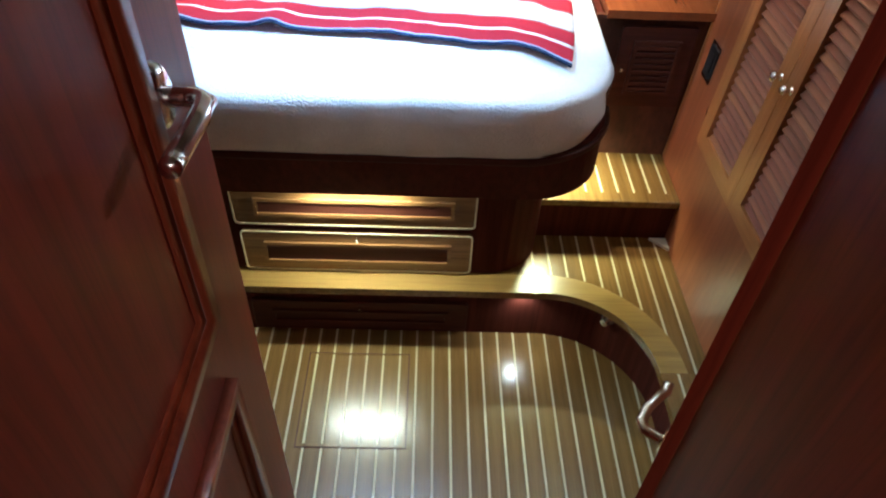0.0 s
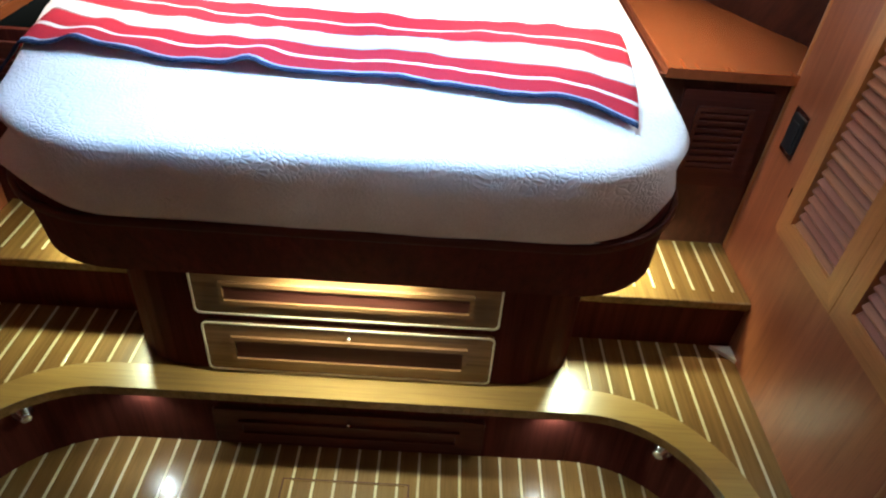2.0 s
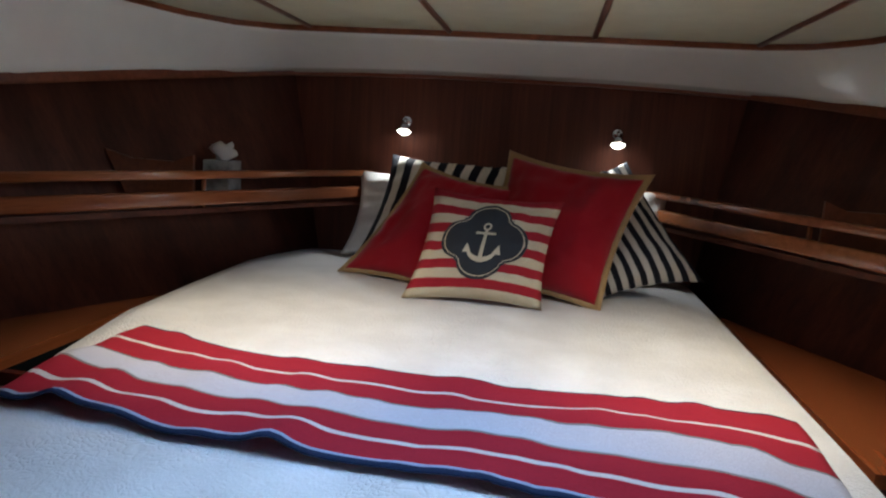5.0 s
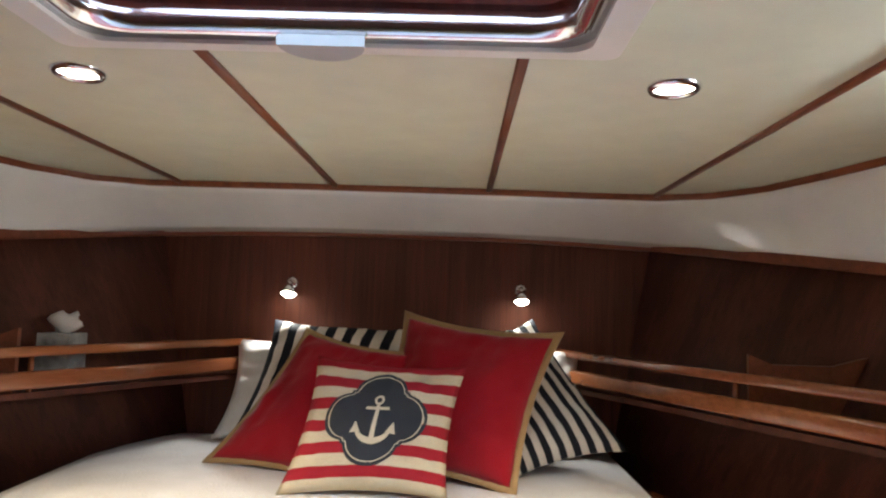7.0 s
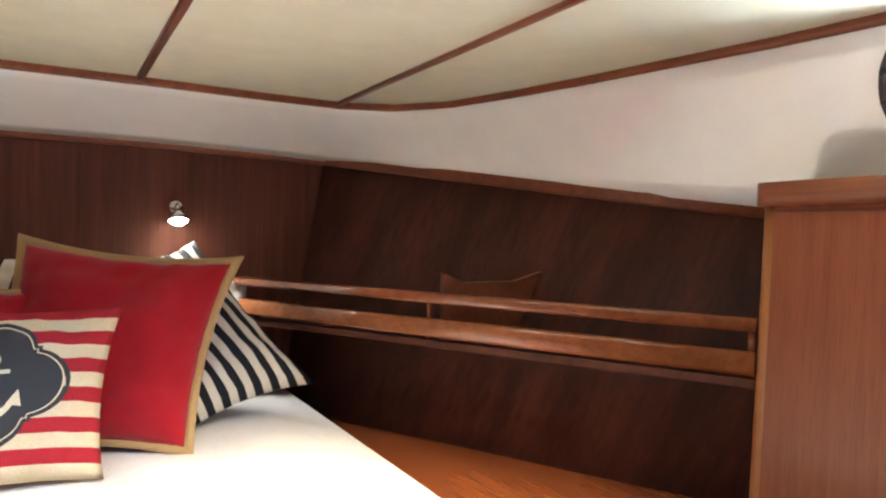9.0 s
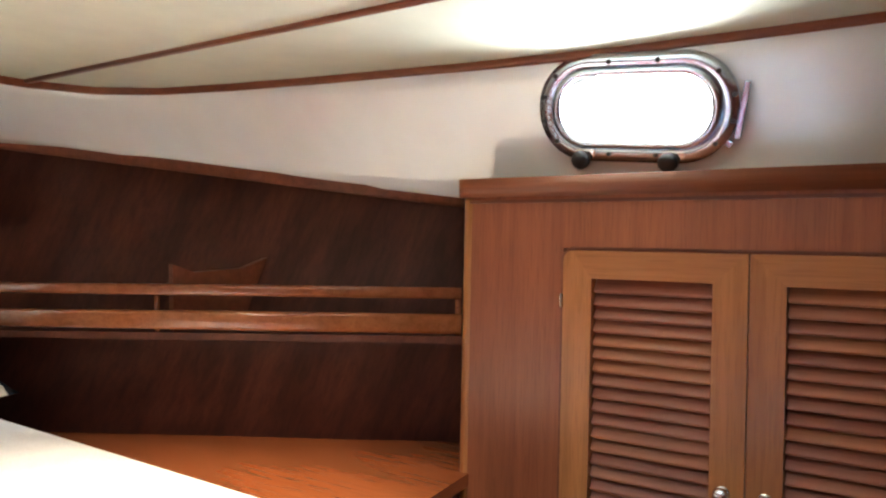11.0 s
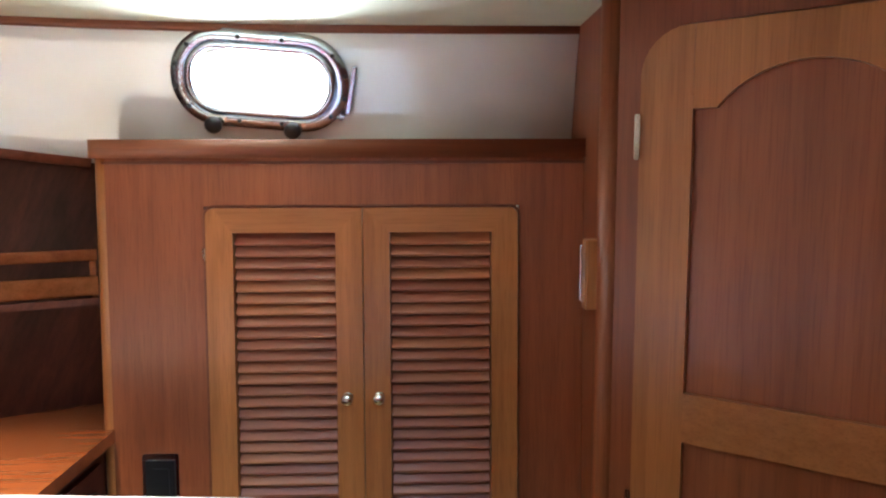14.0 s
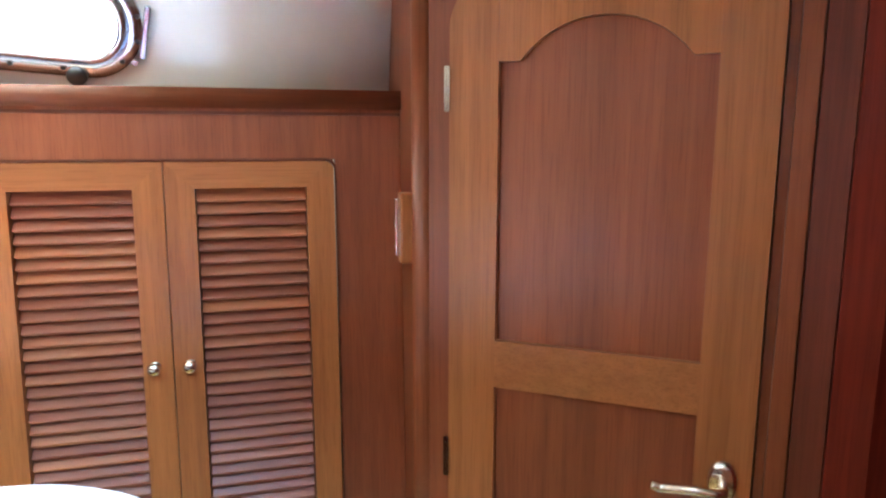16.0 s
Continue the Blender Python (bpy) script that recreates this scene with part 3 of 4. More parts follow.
def bed_ring(front, side, r, z, n=10, y1=3.28):
    """Ring round the bed: front edge, half width, corner radius, height."""
    a = arc(MID + side - r, front + r, r, 0, -90, n)
    b = arc(MID - side + r, front + r, r, 270, 180, n)
    fill = 6
    front_pts = [(a[-1][0] + (b[0][0] - a[-1][0]) * k / (fill + 1), front) for k in range(1, fill + 1)]
    lft = [(MID - side, b[-1][1] + (y1 - b[-1][1]) * k / 5) for k in range(1, 6)]
    rgt = [(MID + side, y1 + (a[0][1] - y1) * k / 5) for k in range(0, 5)]
    return [(x, y, z) for x, y in a + front_pts + b + lft + rgt]


part("fascia", loft([bed_ring(1.437, 0.755, 0.23, 0.660), bed_ring(1.425, 0.762, 0.24, 0.670), bed_ring(1.335, 0.742, 0.28, 0.885), bed_ring(1.340, 0.738, 0.28, 0.895)]), FASCIA, bed, "flared dark mahogany fascia")
part("fascia_rail", sweep(bed_ring(1.328, 0.748, 0.28, 0.876)[:32], soft_rect(0.014, 0.020, 0.005), up=(0, 0, 1)), DARK_X, bed, "rounded moulding along the fascia", True)


def panel_front(parent, x0, x1, y, z0, z1, knob=True, lit=DRAWER, line=INLAY):
    """A drawer front that faces the camera, with inlay line, moulding and darker field."""
    M = pose(0, y, 0, 90, 0, 0)          # local x along, y up, +z towards -y
    d = part("drawer", prism(rounded(x0, x1, z0, z1, 0.016, 3), 0.0, 0.014, 0.003, M), lit, parent, "teak drawer front")
    part("inlay_line", ringed(rounded(x0, x1, z0, z1, 0.016, 3), rounded(x0 + 0.005, x1 - 0.005, z0 + 0.005, z1 - 0.005, 0.012, 3), 0.013, 0.0165, M), line, d, "pale outline")
    a, b, c, e = x0 + 0.07, x1 - 0.07, z0 + 0.04, z1 - 0.045
    part("moulding", ringed(rounded(a, b, c, e, 0.003, 1), rounded(a + 0.012, b - 0.012, c + 0.012, e - 0.012, 0.002, 1), 0.013, 0.022, M, 0.003), lit, d, "raised moulding")
    part("recess", prism([(a + 0.012, c + 0.012), (b - 0.012, c + 0.012), (b - 0.012, e - 0.012), (a + 0.012, e - 0.012)], 0.012, 0.0152, 0, M), DARK_X, d, "flat darker field inside the moulding")
    if knob:
        part("knob", lathe([(0, 0.022), (0.005, 0.021), (0.007, 0.016), (0.004, 0.008), (0.005, 0.0)], M @ pose((x0 + x1) / 2, z1 - 0.022, 0.014), 14), CHROME, d, "small steel push knob", True)
    return d


panel_front(bed, -0.530, 0.243, 1.512, 0.479, 0.635, False)
panel_front(bed, -0.521, 0.239, 1.512, 0.275, 0.450)
panel_front(riser, -0.522, 0.240, 1.4665, 0.02, 0.165, True, DARK_X, DARK_X)

for x, w in ((-0.14, 0.30), (0.54, 0.06), (-0.82, 0.06)):
    dy = 0.0 if w > 0.1 else 0.33
    l = thing("under_bed_light", "slim warm light strip under the bed fascia, lit", "light", (x, 1.455 + dy, 0.662), "lights under the bed")
    part("housing", box(x - w / 2 - 0.01, x + w / 2 + 0.01, 1.445 + dy, 1.485 + dy, 0.6555, 0.662, 0.001), CHROME, l)
    part("strip", box(x - w / 2, x + w / 2, 1.45 + dy, 1.48 + dy, 0.6535, 0.657), LEDG if w > 0.1 else LEDS, l, "glowing strip")
for x in (0.43, -0.71):
    l = thing("step_light", "small round light under the step nosing, lit", "light", (x, 1.44, STEP1 - 0.03), "lights under the step nosing")
    part("rim", lathe([(0.014, -0.002), (0.02, -0.004), (0.022, 0.0)], pose(x, 1.448, STEP1 - 0.03), 16), CHROME, l, "", True)
    part("glass", lathe([(0, -0.003), (0.015, -0.0025)], pose(x, 1.448, STEP1 - 0.03), 16), LEDG, l)
for side in (1, -1):
    x, y = (0.715 if side > 0 else mir(0.715)), 1.385
    cl = thing("courtesy_light", "round chrome courtesy light on the curved step riser", "light", (x, y, 0.185), "courtesy lights on the riser")
    m = look((x, y, 0.185), (x - 0.5 * side, y - 0.5, 0.14)) @ pose(0, 0, 0, 0, 180, 0)
    part("bezel", lathe([(0, 0.03), (0.012, 0.03), (0.016, 0.026), (0.02, 0.006), (0.026, 0.004), (0.027, -0.02)], m, 20), CHROME, cl, "domed chrome bezel", True)

# bedspread
def top_z(y):
    t = min(max((y - 1.2) / 0.8, 0), 1)
    return 1.058 + 0.032 * t * (2 - t) + 0.014 * max(0, y - 2.0)


def spread_rings():
    rings = []
    spec = [(1.336, 0.708, 0.28, 0.888), (1.314, 0.714, 0.28, 0.900), (1.304, 0.716, 0.27, 0.945), (1.302, 0.717, 0.27, 0.995), (1.303, 0.716, 0.265, 1.043), (1.308, 0.710, 0.260, 1.058), (1.324, 0.696, 0.248, 1.067), (1.41, 0.632, 0.21, 1.071)]
    for k, (fr, sd, r, z) in enumerate(spec):
        ring = bed_ring(fr, sd, r, z, 16)
        out = []
        for x, y, zz in ring:
            q = min(max((y - 1.38) / 1.0, 0), 1)
            lift = (top_z(max(y, 1.43)) - 1.072) * (k / 7)
            if x < MID:
                x -= 0.19 * q * q * (3 - 2 * q) * (k / 7) ** 0.5
                if k < 4:
                    x += 0.04 * q
                x += 0.028 * max(0, 1 - (y - 1.3) / 0.6)
            wob = noise.noise(Vector((x * 3.1, y * 3.1, z * 3))) * 0.012 + noise.noise(Vector((x * 9, y * 9, k * 0.4))) * 0.006
            fold = math.exp(-((x + 0.82) / 0.13) ** 2 - ((y - 1.47) / 0.14) ** 2)
            wob += fold * (0.004, 0.024, 0.046, -0.020, 0.014, 0.0, 0.0, 0.0)[k]
            tuck = math.exp(-((x - 0.52) / 0.07) ** 2 - ((y - 1.52) / 0.09) ** 2)
            wob += tuck * (-0.012, 0.0, 0.018, -0.010, 0.012, 0.0, 0.0, 0.0)[k]
            wob += 0.007 * math.sin(31 * x + 17 * y) * (0.3, 0.5, 1.0, 0.8, 0.4, 0.1, 0.0, 0.0)[k] * max(0, noise.noise(Vector((x * 4, y * 4, 11))))
            if k == 0:
                zz += noise.noise(Vector((x * 5, y * 5, 2))) * 0.006
            d = Vector((x - MID, y - 2.2, 0)).normalized()
            out.append((x + d.x * wob, y + d.y * wob, zz + lift + (noise.noise(Vector((x * 6, y * 6, 7))) * 0.004)))
        rings.append(out)
    return rings


rings = spread_rings()
last = rings[-1]
cx, cy = MID - 0.03, 2.35
for s in (0.93, 0.84, 0.72, 0.58, 0.42, 0.25, 0.1):
    ring = []
    for x, y, z in last:
        a, b = cx + (x - cx) * s, cy + (y - cy) * s
        ring.append((a, b, top_z(b) + 0.014 * (1 - s) + noise.noise(Vector((a * 4, b * 4, 1))) * 0.006 + noise.noise(Vector((a * 11, b * 11, 3))) * 0.002))
    rings.append(ring)
spread = thing("bedspread", "white quilted matelasse bedspread with soft wrinkles on the bed", "bedspread", (MID, 2.3, 0.905))
sp = part("cover", loft(rings), QUILT, spread, "", True)
part("hem", sweep([(x, y, z - 0.004) for x, y, z in rings[0]], disc_profile(0.006, 6), True), LINEN, spread, "narrow stitched hem", True)


def surface_z(x, y):
    """Height of the bedspread's top."""
    q = min(max((y - 1.38) / 1.0, 0), 1)
    edge = max(0.0, abs(x - MID) - (0.60 + 0.17 * q * q * (3 - 2 * q) if x < MID else 0.58))
    s = max(abs(x - cx) / 0.72, abs(y - cy) / 1.1)
    return top_z(y) + 0.014 * max(0, 1 - s) - 1.6 * edge * edge


blanket = thing("striped_blanket", "red, white and navy striped blanket folded across the bed", "blanket", (MID, 1.75, 1.12))
bm = bmesh.new()
uvl = bm.loops.layers.uv.new("uv")
nu, nv = 90, 26
grid = []
for i in range(nu + 1):
    u = i / nu
    row = []
    for k in range(nv + 1):
        v = k / nv
        lo, hi = -0.962 + 0.027 * v, 0.447 + 0.09 * v - 0.035 * v * v
        x = lo + (hi - lo) * u
        front = 1.573 - 0.074 * x - 0.092 * x * x - 0.152 * x ** 3 - 0.055 * max(0, (x - 0.28) / 0.165) ** 2 + 0.014 * noise.noise(Vector((u * 14, 0, 3)))
        back = 1.932 + 0.045 * x + 0.1035 * x * x - 0.168 * x ** 3 + 0.005 * math.sin(u * 17)
        y = front + (back - front) * v
        ruck = 0.016 * max(0, noise.noise(Vector((u * 7, v * 2.5, 4)))) + 0.010 * max(0, noise.noise(Vector((u * 20, v * 3.0 - u * 2, 9))))
        ruck += 0.018 * math.exp(-((u - 0.16) / 0.03) ** 2) * max(0, 1 - v * 1.8) + 0.016 * math.exp(-((u - 0.44) / 0.025) ** 2) * max(0, 1 - v * 1.4)
        drop = 0.55 * max(0, 0.06 - u) ** 0.9
        row.append((bm.verts.new((x, y, surface_z(x, y) + 0.012 + ruck - drop * 1.2)), (u, v)))
    grid.append(row)
for i in range(nu):
    for k in range(nv):
        q = (grid[i][k], grid[i + 1][k], grid[i + 1][k + 1], grid[i][k + 1])
        f = bm.faces.new([a for a, _ in q])
        for lp, (_, uv) in zip(f.loops, q):
            lp[uvl].uv = uv
bl = part("cloth", bm, BLANKET, blanket, "", True)
so = bl.modifiers.new("thickness", "SOLIDIFY")
so.thickness, so.offset = 0.006, 1.0

# ---- pillows ----


def pillow_point(u, v, c, t, side):
    """u, v in -1..1 between the corners c (top left, top right, bottom right, bottom left); it bulges and keeps pointed corners."""
    pu, pv = u * (1 - 0.105 * (1 - v * v)), v * (1 - 0.105 * (1 - u * u))
    a, b = (pu + 1) / 2, (pv + 1) / 2
    p = (c[3] * (1 - a) + c[2] * a) * (1 - b) + (c[0] * (1 - a) + c[1] * a) * b
    n = (c[1] - c[0] + c[2] - c[3]).cross(c[0] - c[3] + c[1] - c[2]).normalized()
    prof = (max(0, 1 - abs(u) ** 2.3) * max(0, 1 - abs(v) ** 2.3)) ** 0.55
    key = c[0].x * 7
    crease = 0.020 * noise.noise(Vector((u * 1.9 + key, v * 1.9, side * 3))) * min(1, prof * 1.5)
    pleat = 0.014 * noise.noise(Vector((u * 6 + key, v * 6, side * 5))) * (1 - prof) * prof * 4
    return p + n * side * (t / 2 * prof + crease + pleat)


def pillow_mesh(c, t, n=28):
    bm = bmesh.new()
    uvl = bm.loops.layers.uv.new("uv")
    front, back = {}, {}
    for i in range(n + 1):
        for k in range(n + 1):
            u, v = -1 + 2 * i / n, -1 + 2 * k / n
            front[i, k] = bm.verts.new(pillow_point(u, v, c, t, 1))
            rim = i in (0, n) or k in (0, n)
            back[i, k] = front[i, k] if rim else bm.verts.new(pillow_point(u, v, c, t, -1))
    for d, flip in ((front, False), (back, True)):
        for i in range(n):
            for k in range(n):
                ids = [(i, k), (i + 1, k), (i + 1, k + 1), (i, k + 1)]
                if flip:
                    ids = ids[::-1]
                try:
                    f = bm.faces.new([d[a] for a in ids])
                except ValueError:
                    continue
                for lp, (a, b) in zip(f.loops, ids):
                    lp[uvl].uv = (a / n, b / n)
    return bm


def edge_loop(c, n=16):
    pts = [(-1 + 2 * k / n, -1) for k in range(n)] + [(1, -1 + 2 * k / n) for k in range(n)] + [(1 - 2 * k / n, 1) for k in range(n)] + [(-1, 1 - 2 * k / n) for k in range(n)]
    return [pillow_point(u, v, c, 0.0, 0) for u, v in pts]


def pillow(name, label, corners, t, mat, piping=None, group="", width=0.012):
    c = [Vector(p) for p in corners]
    mid = sum(c, Vector()) / 4
    ob = thing(name, label, "pillow", tuple(mid), group)
    part("cover", pillow_mesh(c, t), mat, ob, "", True)
    if piping:
        n = (c[1] - c[0]).cross(c[0] - c[3]).normalized()
        loop = [mid + (p - mid) * 1.01 for p in edge_loop(c)]
        part("piping", sweep(loop, [(width, -0.003), (width, 0.003), (-0.008, 0.006), (-0.008, -0.006)], True, tuple(n)), piping, ob, "tan flanged edge", True)
    return ob


pillow("white_pillow", "plump white sleeping pillow behind the cushions", [(-0.685, 3.235, 1.43), (-0.10, 3.235, 1.455), (-0.10, 3.13, 1.12), (-0.72, 3.13, 1.12)], 0.10, LINEN, None, "white sleeping pillows")
pillow("white_pillow", "plump white sleeping pillow behind the cushions", [(-0.06, 3.235, 1.465), (0.45, 3.225, 1.43), (0.475, 3.13, 1.12), (-0.06, 3.13, 1.12)], 0.10, LINEN, None, "white sleeping pillows")
pillow("striped_pillow", "black and white striped pillow leaning on the headboard", [(-0.55, 3.185, 1.500), (-0.012, 3.185, 1.488), (-0.05, 2.97, 1.115), (-0.63, 2.95, 1.12)], 0.18, BLACKWHITE, None, "black and white striped pillows")
pillow("striped_pillow", "black and white striped pillow slumped to one side", [(-0.05, 3.14, 1.40), (0.29, 3.185, 1.532), (0.525, 2.85, 1.185), (0.20, 2.82, 1.10)], 0.17, BLACKWHITE, None, "black and white striped pillows")
pillow("red_cushion", "red canvas cushion with tan piping, slumped to one side", [(-0.388, 2.95, 1.475), (-0.06, 2.92, 1.42), (-0.22, 2.73, 1.09), (-0.625, 2.85, 1.118)], 0.14, RED, TAN, "red cushions", 0.007)
pillow("red_cushion", "red canvas cushion with tan flanged edge", [(-0.100, 2.98, 1.53), (0.318, 2.82, 1.488), (0.195, 2.68, 1.11), (-0.20, 2.84, 1.12)], 0.14, RED, TAN, "red cushions", 0.010)

AC = [Vector(p) for p in ((-0.305, 2.70, 1.425), (0.076, 2.70, 1.410), (0.036, 2.575, 1.112), (-0.366, 2.575, 1.106))]
AW, AH, AT = 0.39, 0.335, 0.13
anchor = pillow("anchor_cushion", "red and cream striped cushion with a charcoal anchor badge", AC, AT, REDCREAM)
ANORM = (AC[1] - AC[0] + AC[2] - AC[3]).cross(AC[0] - AC[3] + AC[1] - AC[2]).normalized()


def on_front(pts, lift):
    return [pillow_point(2 * x / AW, 2 * y / AH, AC, AT, 1) + ANORM * lift for x, y in pts]


def strip_patch(rows, lift):
    """Quads between rows of points, laid on the cushion's front."""
    bm = bmesh.new()
    vs = [[bm.verts.new(p) for p in on_front(r, lift)] for r in rows]
    for a, b in zip(vs, vs[1:]):
        for i in range(len(a) - 1):
            bm.faces.new((a[i], a[i + 1], b[i + 1], b[i]))
    return bm


def badge(r0, r1, lift, k=0.0):
    rows = []
    for s in range(7):
        f = r0 + (r1 - r0) * s / 6
        row = []
        for i in range(129):
            a = 2 * math.pi * i / 128
            q = abs((a + math.pi / 4) % (math.pi / 2) - math.pi / 4)     # angle from the nearest lobe
            r = max(0.5 * math.cos(q) + math.sqrt(0.27 - 0.25 * math.sin(q) ** 2), 0.58 / math.cos(q))
            row.append((f * r * 0.132 * math.cos(a), 0.008 + f * r * 0.121 * math.sin(a)))
        rows.append(row)
    return strip_patch(rows, lift)


part("badge", badge(0.02, 1.0, 0.002), NAVY, anchor, "charcoal quatrefoil badge", True)
part("badge_line", badge(0.90, 0.925, 0.0035), CREAMC, anchor, "thin stitched outline", True)


def bar(x0, y0, x1, y1, w0, w1, n=6):
    d = Vector((x1 - x0, y1 - y0)).normalized()
    s = Vector((-d.y, d.x))
    rows = []
    for k in range(n + 1):
        f = k / n
        p = Vector((x0 + (x1 - x0) * f, y0 + (y1 - y0) * f))
        w = (w0 + (w1 - w0) * f) / 2
        rows.append([tuple(p - s * w), tuple(p), tuple(p + s * w)])
    return strip_patch(rows, 0.0045)


def arc_bar(cx, cy, r, a0, a1, w0, w1, n=16):
    rows = []
    for k in range(n + 1):
        f = k / n
        a = radians(a0 + (a1 - a0) * f)
        w = (w0 + (w1 - w0) * math.sin(math.pi * f)) / 2
        rows.append([(cx + (r - w) * math.cos(a), cy + (r - w) * math.sin(a)), (cx + (r + w) * math.cos(a), cy + (r + w) * math.sin(a))])
    return strip_patch(rows, 0.0045)


part("anchor", joined(bar(0, 0.042, 0, -0.05, 0.009, 0.013), bar(-0.031, 0.033, 0.031, 0.033, 0.008, 0.008), arc_bar(0, 0.055, 0.010, 0, 360, 0.006, 0.006),
                      arc_bar(0, -0.005, 0.048, 200, 340, 0.006, 0.016), bar(-0.046, -0.032, -0.050, -0.004, 0.026, 0.002), bar(0.046, -0.032, 0.050, -0.004, 0.026, 0.002)),
     CREAMC, anchor, "cream appliqued anchor", True)

# ---- louvred locker ----
LY0, LY1, LYM, LZ0, LZ1, LEND = 1.063, 1.746, 1.405, 0.681, 1.510, 1.976
LC, LS = math.cos(radians(LEAN)), math.sin(radians(LEAN))
# local x = -y, local y = up along the leaning front, local z = out of the locker
FACE = Matrix(((0, LS, -LC, LOCK_X), (-1, 0, 0, 0), (0, LC, LS, 0.7), (0, 0, 0, 1)))


def up_face(z):
    return (z - 0.7) / LC


def on_face(outline, w0, w1, bevel=0.0):
    """Outline in (y, z) on the locker's front."""
    return prism([(-y, up_face(z)) for y, z in outline], w0, w1, bevel, FACE)


def on_face_rect(y0, y1, z0, z1, w0, w1, bevel=0.0):
    return on_face([(y0, z0), (y1, z0), (y1, z1), (y0, z1)], w0, w1, bevel)


locker = thing("louvred_locker", "tall teak hanging locker with two louvred doors and rounded top", "locker", (1.08, 1.38, STEP1))
for y0, y1, z0, z1, w in ((0.916, LY0 - 0.004, 0.25, 1.624, 0.0), (LY1 + 0.004, LEND, 0.25, 1.624, 0.0), (LY0 - 0.004, LY1 + 0.004, 0.25, LZ0 - 0.004, 0.0), (LY0 - 0.004, LY1 + 0.004, LZ1 + 0.004, 1.624, 0.0), (LY0 - 0.004, LY1 + 0.004, LZ0 - 0.004, LZ1 + 0.004, -0.045)):
    part("panel", on_face_rect(y0, y1, z0, z1, w - 0.03, w), TEAK, locker, "teak panel with vertical grain")
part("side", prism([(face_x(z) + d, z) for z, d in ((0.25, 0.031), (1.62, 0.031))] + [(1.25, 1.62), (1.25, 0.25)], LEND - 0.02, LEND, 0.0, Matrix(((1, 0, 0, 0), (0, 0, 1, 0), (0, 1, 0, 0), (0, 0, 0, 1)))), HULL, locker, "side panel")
part("corner_bead", sweep([(face_x(0.46) + 0.012, LEND - 0.006, 0.46), (face_x(1.624) + 0.012, LEND - 0.006, 1.624)], disc_profile(0.015, 12), up=(1, 0, 0)), HONEY, locker, "rounded corner", True)
RX = face_x(1.62)
part("top_rail", prism([(RX - 0.014, 0.916), (RX - 0.014, LEND - 0.005)] + arc(RX + 0.014, LEND - 0.005, 0.028, 180, 90, 5)[1:] + [(1.26, LEND + 0.023), (1.26, 0.916)], 1.619, 1.659, 0.015, None, 4), TOP_RAIL, locker, "rounded top rail", True)
part("bead", on_face_rect(0.916, LEND - 0.01, 1.606, 1.612, -0.004, 0.003, 0.0015), TRIM_Y, locker, "thin shadow bead")
edge_out = rounded(LY0 - 0.007, LY1 + 0.007, LZ0 - 0.007, LZ1 + 0.007, 0.026)
edge_in = rounded(LY0 - 0.002, LY1 + 0.002, LZ0 - 0.002, LZ1 + 0.002, 0.022)
part("door_bead", ringed([(-y, up_face(z)) for y, z in edge_out], [(-y, up_face(z)) for y, z in edge_in], -0.012, 0.002, FACE), TRIM_Y, locker, "dark bead round the doors")


